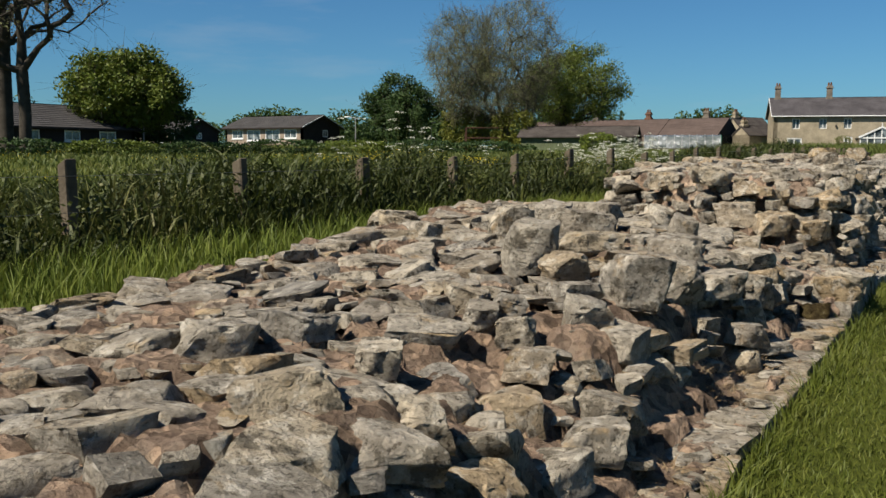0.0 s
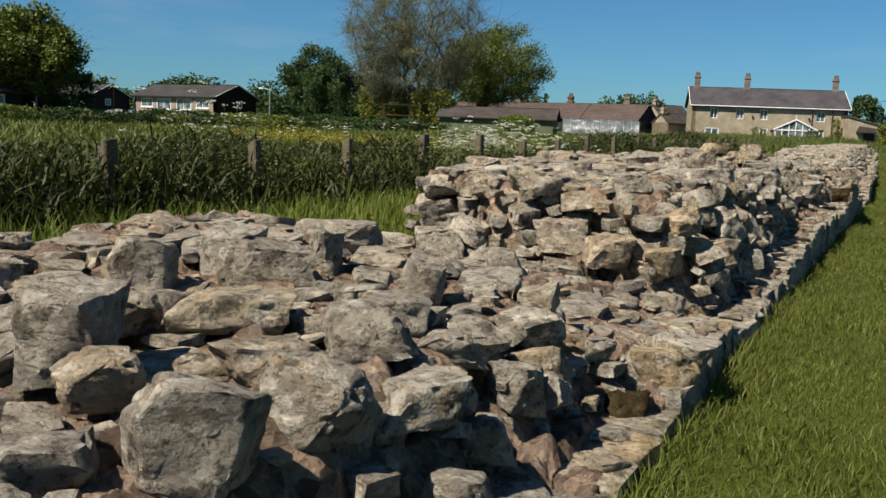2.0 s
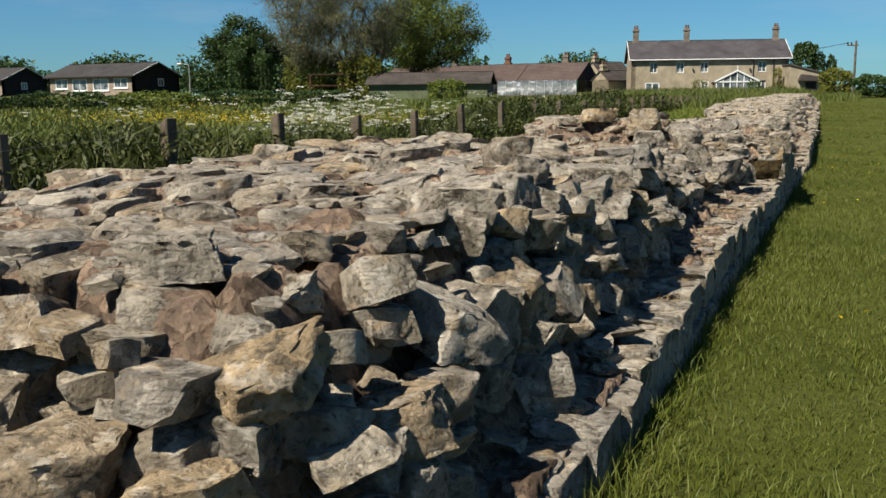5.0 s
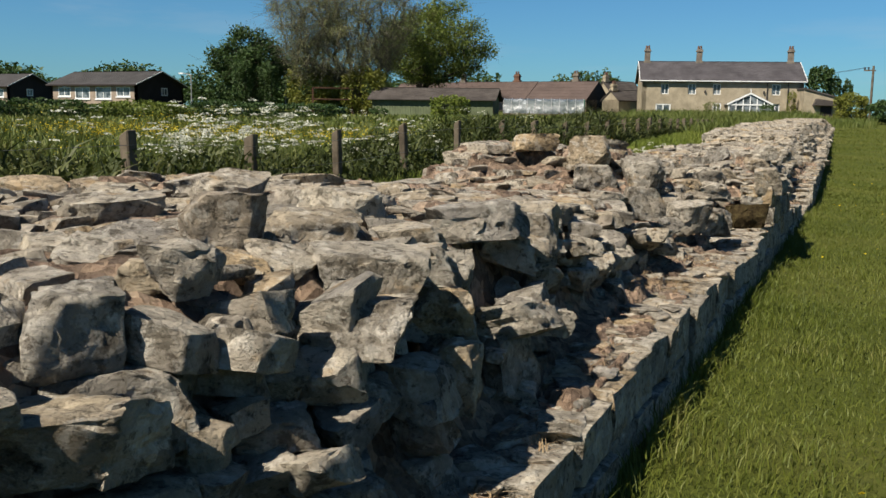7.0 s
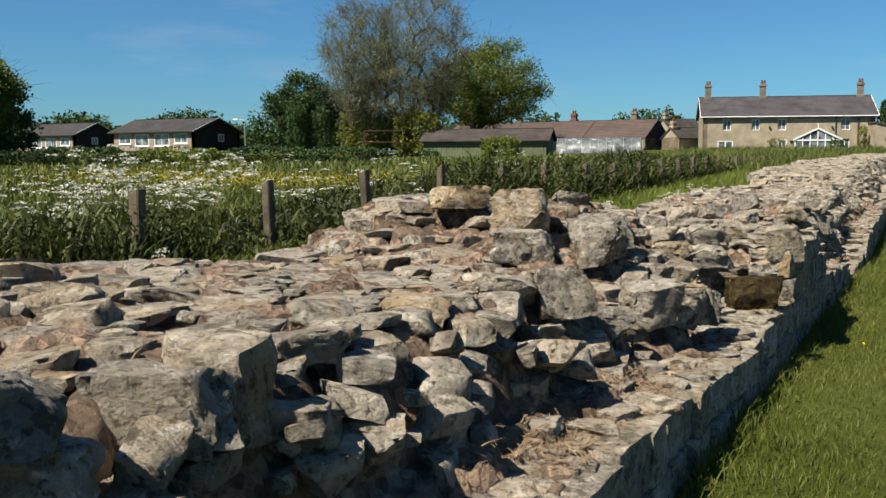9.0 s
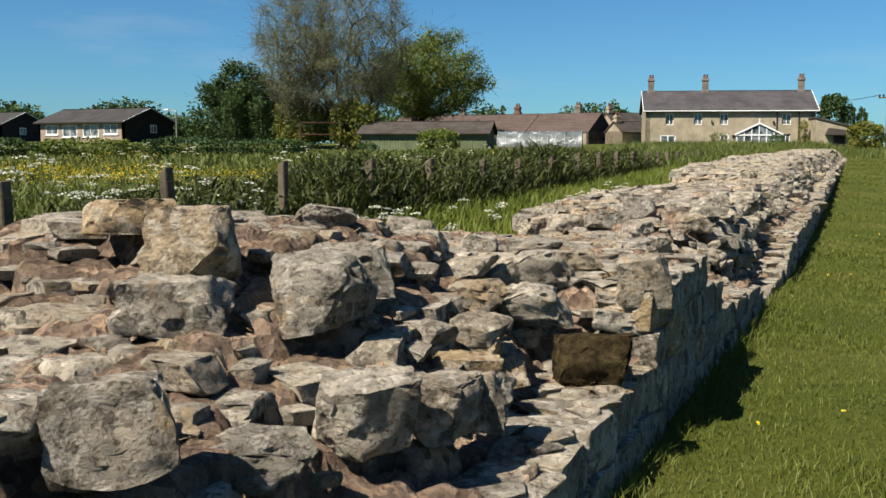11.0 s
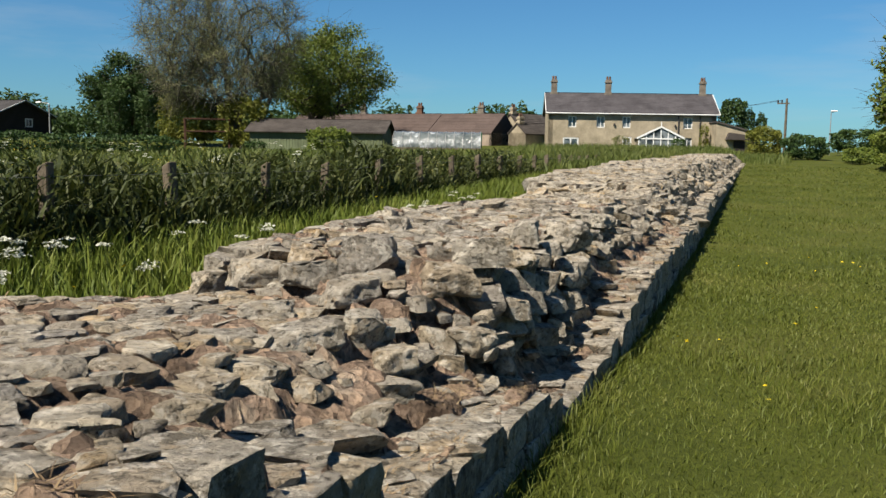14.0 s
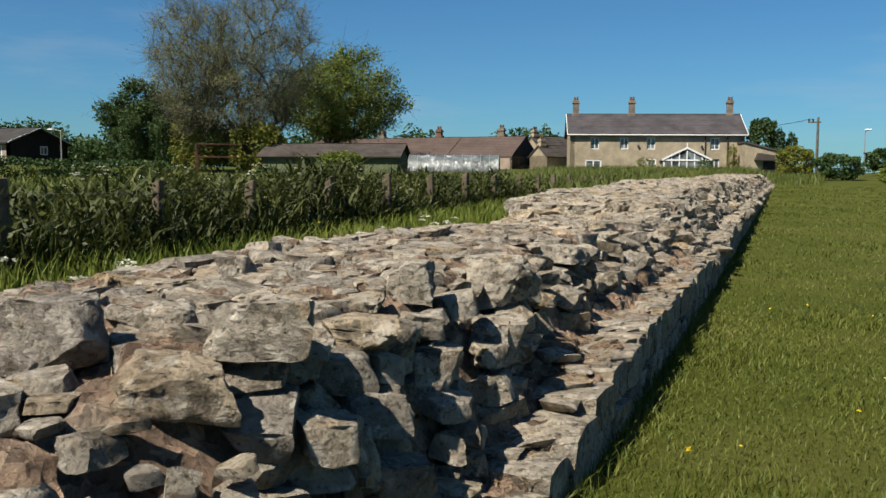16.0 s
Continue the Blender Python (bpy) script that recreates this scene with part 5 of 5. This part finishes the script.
# ---- houses ----
def wall_with_openings(length, height, holes, thick, name, mat, parent, m):
    """A wall along local x from 0 to length, outer face at y=0, with rectangular openings (x0, x1, z0, z1) cut right through."""
    xs = sorted({0.0, length, *[h[0] for h in holes], *[h[1] for h in holes]})
    zs = sorted({0.0, height, *[h[2] for h in holes], *[h[3] for h in holes]})
    bm = bmesh.new()
    solid = {}
    for i in range(len(xs) - 1):
        for j in range(len(zs) - 1):
            cx, cz = (xs[i] + xs[i + 1]) / 2, (zs[j] + zs[j + 1]) / 2
            solid[i, j] = not any(h[0] < cx < h[1] and h[2] < cz < h[3] for h in holes)
    for (i, j), s in solid.items():
        if not s:
            continue
        a, b, c, d = xs[i], xs[i + 1], zs[j], zs[j + 1]
        for yy, flip in ((0.0, False), (thick, True)):
            f = [bm.verts.new(p) for p in ((a, yy, c), (b, yy, c), (b, yy, d), (a, yy, d))]
            bm.faces.new(f[::-1] if flip else f)
        for (di, dj), e in (((-1, 0), ((a, c), (a, d))), ((1, 0), ((b, d), (b, c))), ((0, -1), ((b, c), (a, c))), ((0, 1), ((a, d), (b, d)))):
            if not solid.get((i + di, j + dj), False):
                (x0, z0), (x1, z1) = e
                bm.faces.new([bm.verts.new(p) for p in ((x0, 0, z0), (x1, 0, z1), (x1, thick, z1), (x0, thick, z0))])
    bmesh.ops.remove_doubles(bm, verts=bm.verts[:], dist=1e-4)
    bmesh.ops.recalc_face_normals(bm, faces=bm.faces[:])
    bm.transform(m)
    return part(name, bm, mat, parent)


def window(parent, m, x0, x1, z0, z1, bars=1, sill=True, thick=0.09):
    """A white-framed window with glass and a sill; the frame is its part, panes and sill hang under it."""
    bm = bmesh.new()
    t = thick
    for a, b, c, d in ((x0, x0 + t, z0, z1), (x1 - t, x1, z0, z1), (x0 + t, x1 - t, z0, z0 + t), (x0 + t, x1 - t, z1 - t, z1)):
        box_bm(a, b, 0.02, 0.10, c, d, 0, bm)
    for k in range(bars):
        cx = x0 + (x1 - x0) * (k + 1) / (bars + 1)
        box_bm(cx - 0.04, cx + 0.04, 0.03, 0.09, z0 + t, z1 - t, 0, bm)
    bm.transform(m)
    fr = part("window", bm, WHITE_PAINT, parent)
    edges = [x0 + t] + [x0 + (x1 - x0) * (k + 1) / (bars + 1) for k in range(bars)] + [x1 - t]
    for a, b in zip(edges, edges[1:]):
        g = box_bm(a + 0.002, b - 0.002, 0.055, 0.065, z0 + t, z1 - t)
        g.transform(m)
        part("pane", g, GLASS, fr)
    if sill:
        s = box_bm(x0 - 0.1, x1 + 0.1, -0.08, 0.02, z0 - 0.14, z0 - 0.01, 0.01)
        s.transform(m)
        part("sill", s, WHITE_PAINT, fr)
    return fr


def gable_roof(parent, length, depth, eave, ridge, mat, over=0.35, thick=0.16, courses=14, name="roof"):
    """One shell of two slopes in stepped courses, ridge along local x, over a body from y 0 to depth."""
    half = depth / 2
    drop = (ridge - eave) / half
    run = half + over
    down = []
    for k in range(courses):
        u0, u1 = run * k / courses, run * (k + 1) / courses
        down += [(u0, ridge - drop * u0 + 0.01), (u1, ridge - drop * u1 + 0.045)]
    top = [(half - a, z) for a, z in down[::-1]] + [(half, ridge + 0.09)] + [(half + a, z) for a, z in down]
    low = [(half + run, ridge - drop * run - thick), (half, ridge - thick), (half - run, ridge - drop * run - thick)]
    prof = top + low
    bm = bmesh.new()
    ends = []
    for x in (-over, length + over):
        ends.append([bm.verts.new((x, y, z)) for y, z in prof])
    a, b = ends
    n = len(prof)
    for i in range(n):
        bm.faces.new((a[i], a[(i + 1) % n], b[(i + 1) % n], b[i]))
    bm.faces.new(a)
    bm.faces.new(b[::-1])
    bmesh.ops.triangulate(bm, faces=[f for f in bm.faces if len(f.verts) > 4])
    bmesh.ops.recalc_face_normals(bm, faces=bm.faces[:])
    return part(name, bm, mat, parent)


def gable_wall(parent, x, depth, eave, ridge, thick, mat, hole=None):
    """An end wall with its triangle."""
    bm = bmesh.new()
    prof = [(0, 0), (depth, 0), (depth, eave), (depth / 2, ridge - 0.12), (0, eave)]
    a = [bm.verts.new((x, y, z)) for y, z in prof]
    b = [bm.verts.new((x + thick, y, z)) for y, z in prof]
    bm.faces.new(a)
    bm.faces.new(b[::-1])
    for i in range(5):
        bm.faces.new((a[i], a[(i + 1) % 5], b[(i + 1) % 5], b[i]))
    bmesh.ops.recalc_face_normals(bm, faces=bm.faces[:])
    return part("wall", bm, mat, parent)


def verge(parent, x, depth, eave, ridge, over=0.35):
    """White boards up both slopes of a gable."""
    bm = bmesh.new()
    half = depth / 2
    drop = (ridge - eave) / half
    for s in (0, 1):
        y1 = -over if s == 0 else depth + over
        z1 = ridge - drop * (half + over)
        a = [(x - 0.03, half, ridge + 0.05), (x + 0.03, half, ridge + 0.05), (x + 0.03, y1, z1 + 0.05), (x - 0.03, y1, z1 + 0.05)]
        b = [(p[0], p[1], p[2] - 0.10) for p in a]
        va, vb = [bm.verts.new(p) for p in a], [bm.verts.new(p) for p in b]
        bm.faces.new(va)
        bm.faces.new(vb[::-1])
        for i in range(4):
            bm.faces.new((va[i], va[(i + 1) % 4], vb[(i + 1) % 4], vb[i]))
    bmesh.ops.recalc_face_normals(bm, faces=bm.faces[:])
    return part("verge_board", bm, WHITE_PAINT, parent)


def chimney(parent, x, y, z0, z1, w, mat, roof=None):
    bm = box_bm(x - w / 2, x + w / 2, y - w * 0.35, y + w * 0.35, z0, z1, 0.02)
    box_bm(x - w * 0.62, x + w * 0.62, y - w * 0.47, y + w * 0.47, z1 - 0.35, z1 - 0.18, 0.02, bm)
    box_bm(x - w * 0.68, x + w * 0.68, y - w * 0.5, y + w * 0.5, z0 + 0.2, z0 + 0.5, 0.03, bm)
    st = part("chimney", bm, mat, parent)
    for k in (-0.22, 0.22):
        p = bmesh.new()
        bmesh.ops.create_cone(p, cap_ends=True, segments=10, radius1=0.14, radius2=0.11, depth=0.42, matrix=Matrix.Translation((x + k * w, y, z1 + 0.18)))
        part("chimney_pot", p, BRICK_RED, st)
    return st


HOUSE = pose(-25.0, 118.0, ground_at(-15, 118) - 0.40, 0, 0, 17.5)


def farmhouse():
    length, depth = 18.5, 7.6
    house = thing("farmhouse", HOUSE, "long two-storey sandstone farmhouse with slate roof and three chimneys", "house")
    eave, ridge = 4.5, 6.75
    ups = [(2.2, 3.1), (5.35, 6.25), (8.2, 9.1), (14.9, 15.9)]
    holes = [(a, b, 2.75, 4.0) for a, b in ups]
    doors = [(8.25, 9.25, 0.05, 1.75), (1.65, 3.4, 0.05, 1.6)]
    low = doors + [(14.9, 15.9, 0.55, 1.75)]
    wall_with_openings(length, eave, holes + low, 0.5, "front_wall", HOUSE_STONE, house, Matrix.Identity(4))
    back = box_bm(0, length, depth - 0.5, depth, 0, eave)
    part("back_wall", back, HOUSE_STONE, house)
    for x in (0.0, length - 0.5):
        gable_wall(house, x, depth, eave, ridge, 0.5, HOUSE_STONE)
    gable_roof(house, length, depth, eave, ridge, SLATE, 0.3, 0.16, 16)
    verge(house, -0.32, depth, eave, ridge, 0.3)
    verge(house, length + 0.32, depth, eave, ridge, 0.3)
    gut = box_bm(-0.3, length + 0.3, -0.44, -0.32, eave - 0.28, eave - 0.16, 0.03)
    part("gutter", gut, WHITE_PAINT, house)
    for x in (0.75, 6.95, length - 0.85):
        chimney(house, x, depth / 2, ridge - 0.4, ridge + 1.55, 0.66, CHIMNEY_STONE)
    m = Matrix.Translation((0, 0.12, 0))
    for a, b in ups:
        window(house, m, a, b, 2.75, 4.0)
        lin = box_bm(a - 0.2, b + 0.2, -0.03, 0.1, 4.01, 4.2, 0.01)
        part("lintel", lin, CONCRETE, house)
    window(house, m, 14.9, 15.9, 0.55, 1.75)
    for a, b, c, d in doors:
        bm = bmesh.new()
        for p in ((a, a + 0.14, c, d), (b - 0.14, b, c, d), (a, b, d - 0.14, d), ((a + b) / 2 - 0.07, (a + b) / 2 + 0.07, c, d - 0.14)):
            box_bm(p[0], p[1], 0.02, 0.2, p[2], p[3], 0, bm)
        dr = part("door", bm, WHITE_PAINT, house)
        gl = box_bm(a + 0.14, b - 0.14, 0.12, 0.14, c + 0.35, d - 0.14)
        part("pane", gl, GLASS, dr)
        pn = box_bm(a + 0.14, b - 0.14, 0.10, 0.15, c, c + 0.34)
        part("panel", pn, WHITE_PAINT, dr)
    for x in (14.35, 16.7):
        pipe = bmesh.new()
        bmesh.ops.create_cone(pipe, cap_ends=True, segments=8, radius1=0.06, radius2=0.06, depth=eave - 0.3, matrix=Matrix.Translation((x, -0.1, (eave - 0.3) / 2)))
        part("downpipe", pipe, DARK_TILE, house)
    for x, z in ((7.3, 3.1), (14.0, 3.05)):
        lamp = box_bm(x - 0.09, x + 0.09, -0.22, -0.01, z - 0.14, z + 0.14, 0.03)
        part("wall_lamp", lamp, DARK_TILE, house)
    return house


def conservatory():
    c = thing("conservatory", HOUSE @ pose(9.7, -2.6, 0.0), "white-framed glazed conservatory with a gabled roof against the farmhouse", "conservatory")
    w, d, eave, top = 4.7, 2.55, 1.55, 2.75
    base = bmesh.new()
    box_bm(0, w, 0, 0.15, 0, 0.45, 0.01, base)
    box_bm(0, 0.15, 0.15, d, 0, 0.45, 0.01, base)
    box_bm(w - 0.15, w, 0.15, d, 0, 0.45, 0.01, base)
    part("low_wall", base, HOUSE_STONE, c)
    for i in range(7):
        x = w * i / 6
        part("mullion", box_bm(x - 0.06, x + 0.06, 0.02, 0.12, 0.45, eave + (top - eave) * (1 - abs(2 * i / 6 - 1)) - 0.05), WHITE_PAINT, c)
    part("eave_rail", box_bm(-0.08, w + 0.08, -0.02, 0.14, eave - 0.08, eave + 0.08, 0.01), WHITE_PAINT, c)
    for s in (0, 1):
        bm = bmesh.new()
        a = (-0.2, eave - 0.05) if s == 0 else (w + 0.2, eave - 0.05)
        prof = [a, (w / 2, top), (w / 2, top + 0.2), (a[0], a[1] + 0.2)]
        prism_bm(prof, -0.10, 0.14, bm)
        part("rafter", bm, WHITE_PAINT, c)
        gl = prism_bm([(a[0], a[1] + 0.05), (w / 2, top + 0.06), (w / 2, top + 0.1), (a[0], a[1] + 0.09)], 0.14, d)
        part("roof_pane", gl, GLASS, c)
    part("finial", box_bm(w / 2 - 0.05, w / 2 + 0.05, -0.08, 0.02, top + 0.2, top + 0.6, 0.02), WHITE_PAINT, c)
    part("front_pane", prism_bm([(0.02, 0.45), (w - 0.02, 0.45), (w - 0.02, eave), (w / 2, top - 0.02), (0.02, eave)], 0.06, 0.07), GLASS, c)
    for x in (0.05, w - 0.07):
        part("side_pane", box_bm(x, x + 0.02, 0.12, d, 0.45, eave), GLASS, c)


def lean_to():
    s = thing("stone_outbuilding", HOUSE @ pose(17.8, -3.35, 0.0), "low grey stone outbuilding with a sloping roof beside the farmhouse", "outbuilding")
    body = prism_bm([(0, 0), (4.0, 0), (4.0, 2.3), (0, 3.35)], 0, 3.3)
    part("wall", body, HOUSE_STONE, s)
    part("roof", prism_bm([(-0.1, 3.36), (4.2, 2.26), (4.2, 2.40), (-0.1, 3.52)], -0.15, 3.45), BARN_ROOF, s)
    part("side_roof", prism_bm([(0.9, 1.55), (3.3, 1.55), (3.1, 2.05), (1.2, 2.3)], -0.7, -0.02), BARN_ROOF, s)
    # no hole here: a dark box stands in for the shade inside a doorway
    part("opening_shade", box_bm(1.8, 3.0, -0.12, -0.02, 0.2, 1.45), CLADDING_AND_SHADE, s)


farmhouse()
conservatory()
lean_to()
bush(-8.5, 122.0, 1.2, 1.2, 2.9, 700, 0.2, LEAF_LIME, 171, "ivy climbing the corner of the farmhouse", "ivy")
bush(-16.6, 116.6, 2.2, 1.4, 1.5, 700, 0.2, LEAF_OLIVE, 172, "brownish garden shrub in front of the farmhouse")
bush(-10.6, 117.0, 1.8, 1.2, 1.3, 700, 0.2, LEAF_DARK, 173, "dark garden shrub beside the conservatory")


def bungalow(name, m, length, depth, eave, ridge, holes, label, gable_window, group="", front_mat=None):
    """A low house with a pale front, gables darkened in colour for their shade, and white window frames."""
    h = thing(name, m, label, "house", group)
    front = [(a, b, c, d) for a, b, c, d in holes]
    wall_with_openings(length, eave, front, 0.3, "front_wall", front_mat or BRICK_PALE, h, Matrix.Identity(4))
    part("back_wall", box_bm(0, length, depth - 0.3, depth, 0, eave), BRICK_PALE, h)
    for x in (0.0, length - 0.3):
        gable_wall(h, x, depth, eave, ridge, 0.3, CLADDING_AND_SHADE)
    gable_roof(h, length, depth, eave, ridge, DARK_TILE, 0.45, 0.16, 12)
    verge(h, length + 0.47, depth, eave, ridge, 0.45)
    part("fascia", box_bm(-0.4, length + 0.4, -0.56, -0.46, eave - 0.34, eave - 0.18, 0.01), CLADDING_AND_SHADE, h)
    for a, b, c, d in holes:
        window(h, Matrix.Translation((0, -0.02, 0)), a, b, c, d, 1, True, 0.12)
    if gable_window:
        a, b, c, d = gable_window
        turn = Matrix.Translation((length + 0.06, 0, 0)) @ Matrix.Rotation(radians(90), 4, "Z")
        window(h, turn, a, b, c, d, 1, False, 0.12)
    return h


HOLES = [(1.3, 3.5, 1.05, 2.3), (4.3, 6.9, 0.75, 2.3), (7.9, 10.6, 0.75, 2.3), (11.5, 13.8, 1.05, 2.3)]
BUNG = pose(-98.7, 96.6, ground_at(-90, 98) - 0.1)
bungalow("bungalow", BUNG, 14.8, 8.6, 2.75, 4.4, HOLES, "low house with pale brick front, white windows and shaded gable", (4.5, 5.6, 1.3, 2.3), "houses beside the meadow")
bungalow("bungalow", pose(-136, 108.3, ground_at(-125, 110) - 0.1), 14.8, 8.6, 2.9, 4.8, HOLES, "low house with a shaded gable and one white window", (3.4, 4.6, 1.3, 2.4), "houses beside the meadow")
# this front lies in shade, which its near-black wall colour carries
bungalow("bungalow", pose(-70.0, 34.0, ground_at(-72, 45), 0, 0, 90), 22.5, 12.0, 2.0, 4.1, [(2.0, 3.8, 0.7, 1.6), (6.0, 7.6, 0.7, 1.6), (11.0, 12.6, 0.7, 1.6), (15, 16.6, 0.7, 1.6), (18.6, 20.4, 0.7, 1.6)], "long low dark-roofed house under trees", None, "houses beside the meadow", CLADDING_AND_SHADE)


def village_row():
    for k, (x, y, length, turn) in enumerate(((-65.0, 128.0, 6.5, -4), (-59.3, 126.0, 8.9, -8), (-50.6, 124.8, 8.9, -8), (-41.8, 123.6, 8.9, -8))):
        g = ground_at(x, y) - 0.2
        h = thing("terraced_bungalow", pose(x, y, g, 0, 0, turn), "low house with a wide brown tiled roof", "house", "row of brown-roofed houses")
        part("wall", box_bm(0, length - 0.1, 0, 7.5, 0, 1.7), BRICK_PALE, h)
        for xx in (0.0, length - 0.4):
            gable_wall(h, xx, 7.5, 1.7, 4.1, 0.3, CLADDING_AND_SHADE)
        gable_roof(h, length - 0.15, 7.5, 1.7, 4.1, TILE_BROWN, 0.05, 0.14, 12)
        chimney(h, length * 0.6, 4.1, 3.9, 5.2, 0.75, CHIMNEY_STONE if k != 2 else BRICK_RED)
    for x, y, w, top, label in ((-31.5, 129, 3.6, 4.3, "small grey stone cottage gable among the houses"), (-29.3, 124, 3.0, 3.0, "small grey stone outhouse beside the farmhouse")):
        g = ground_at(x, y) - 0.2
        h = thing("stone_cottage", pose(x, y, g, 0, 0, 60), label, "cottage")
        part("wall", box_bm(0, w * 1.6, 0, w, 0, top * 0.6), HOUSE_STONE, h)
        for xx in (0.0, w * 1.6 - 0.3):
            gable_wall(h, xx, w, top * 0.6, top, 0.3, HOUSE_STONE)
        gable_roof(h, w * 1.6, w, top * 0.6, top, BARN_ROOF, 0.15, 0.12, 8)
        chimney(h, 0.5, w / 2, top - 0.3, top + 0.8, 0.7, HOUSE_STONE)


village_row()


def barn():
    d = Vector((-35.2 + 47.6, 95.9 - 92.7, 0))
    g = ground_at(-42, 97) - 0.2
    length = d.length
    b = thing("barn", pose(-47.6, 92.7, g, 0, 0, math.degrees(math.atan2(d.y, d.x))), "long low green boarded barn with a grey sheet roof", "barn")
    part("plinth", box_bm(-0.05, length + 0.05, -0.06, 5.06, 0, 0.4, 0.01), CONCRETE, b)
    n = 46
    for i in range(n):
        x = length * i / n
        part("board", box_bm(x, x + length / n - 0.02, 0.0 + 0.02 * (i % 2), 0.10, 0.4, 2.3), GREEN_SHEET, b)
    part("back_wall", box_bm(0, length, 4.9, 5.0, 0.4, 2.3), GREEN_SHEET, b)
    for x in (0.0, length - 0.1):
        gable_wall(b, x, 5.0, 2.3, 3.35, 0.1, GREEN_SHEET)
    gable_roof(b, length, 5.0, 2.3, 3.35, BARN_ROOF, 0.4, 0.08, 10)


def polytunnel():
    a, e = Vector((-33.5, 94.5, 0)), Vector((-25.9, 97.0, 0))
    d = e - a
    g = ground_at(-30, 96) - 0.1
    t = thing("polytunnel", pose(a.x, a.y, g, 0, 0, math.degrees(math.atan2(d.y, d.x))), "long clear polythene tunnel greenhouse on steel hoops", "greenhouse")
    length, w, h = d.length, 3.6, 1.8
    prof = [(w / 2 - w / 2 * math.cos(math.pi * i / 16), h * math.sin(math.pi * i / 16) ** 0.75) for i in range(17)]
    bm = bmesh.new()
    rows = 20
    grid = [[bm.verts.new((length * j / rows, y, z - 0.05 * (j % 2))) for y, z in prof] for j in range(rows + 1)]
    for j in range(rows):
        for i in range(16):
            bm.faces.new((grid[j][i], grid[j][i + 1], grid[j + 1][i + 1], grid[j + 1][i]))
    part("cover", bm, POLYTHENE, t, smooth=True)
    for j in range(0, rows + 1, 2):
        segs = [(Vector((length * j / rows, y0, z0 + 0.02)), Vector((length * j / rows, y1, z1 + 0.02)), 0.03, 0.03) for (y0, z0), (y1, z1) in zip(prof, prof[1:])]
        limb_mesh("hoop", segs, STEEL, t)
    end = bmesh.new()
    vs = [end.verts.new((length, y, z - 0.02)) for y, z in prof]
    end.faces.new(vs)
    ex = bmesh.ops.extrude_face_region(end, geom=end.faces[:])
    bmesh.ops.translate(end, verts=[v for v in ex["geom"] if isinstance(v, bmesh.types.BMVert)], vec=(0.03, 0, 0))
    part("end_panel", end, POLYTHENE, t)
    part("end_door", box_bm(length + 0.05, length + 0.12, 0.3, 1.5, 0, 1.75, 0.01), GREEN_DOOR, t)
    part("base_board", box_bm(0, length, -0.06, 0.0, 0, 0.3, 0.01), POST_WOOD, t)


barn()
polytunnel()


# ---- poles, lamps, iron frame ----
def street_lamp(x, y, top, arm, label):
    g = ground_at(x, y)
    s = thing("street_lamp", pose(x, y, g), label, "street lamp", "street lamps")
    limb_mesh("pole", [(Vector((0, 0, 0)), Vector((0, 0, top)), 0.08, 0.06), (Vector((0, 0, top)), Vector((arm, 0, top + 0.15)), 0.05, 0.04)], STEEL, s)
    part("lantern", box_bm(min(0, arm) + arm * 0.5 - 0.35, min(0, arm) + arm * 0.5 + 0.35, -0.13, 0.13, top + 0.08, top + 0.24, 0.04), WHITE_PAINT, s)


for lx, ly, lt, la in ((-69.3, 57.0, 4.1, -0.9), (-69.9, 90.6, 3.6, -0.9), (-74.2, 115.0, 3.4, 0.9), (4.45, 128.0, 4.7, 0.6)):
    street_lamp(lx, ly, lt, la, "grey steel street lamp with a short arm")


def power_pole():
    x, y = -0.2, 126.5
    g = ground_at(x, y)
    p = thing("power_pole", pose(x, y, g), "wooden electricity pole with a cross arm and wires", "utility pole")
    limb_mesh("pole", [(Vector((0, 0, 0)), Vector((0, 0, 6.2)), 0.16, 0.12)], POST_WOOD, p)
    part("cross_arm", box_bm(-1.0, 0.3, -0.06, 0.06, 5.6, 5.75, 0.01), POST_WOOD, p)
    for k in (-0.9, -0.5):
        part("insulator", box_bm(k - 0.09, k + 0.09, -0.09, 0.09, 5.76, 6.05, 0.03), CLADDING_AND_SHADE, p)
    for k in range(2):
        pts = [Vector((-0.9 + 0.4 * k - 1.7 * i, 2.0 * i, 6.0 - 0.5 * math.sin(math.pi * min(1, i / 9)) - 0.02 * i)) for i in range(10)]
        limb_mesh("cable", [(a, b, 0.018, 0.018) for a, b in zip(pts, pts[1:])], CLADDING_AND_SHADE, p)


power_pole()


def iron_frame():
    f = thing("iron_frame", pose(-54.5, 92.0, ground_at(-54, 92), 0, 0, 34), "rusty iron frame of tall posts and cross rails", "frame")
    for x in (0.0, 4.2):
        for y in (0.0, 2.0):
            part("post", box_bm(x - 0.08, x + 0.08, y - 0.08, y + 0.08, 0, 2.9, 0.01), RUST, f)
    for y in (0.0, 2.0):
        for z in (1.6, 2.8):
            part("rail", box_bm(0.08, 4.12, y - 0.05, y + 0.05, z, z + 0.12, 0.01), RUST, f)


iron_frame()
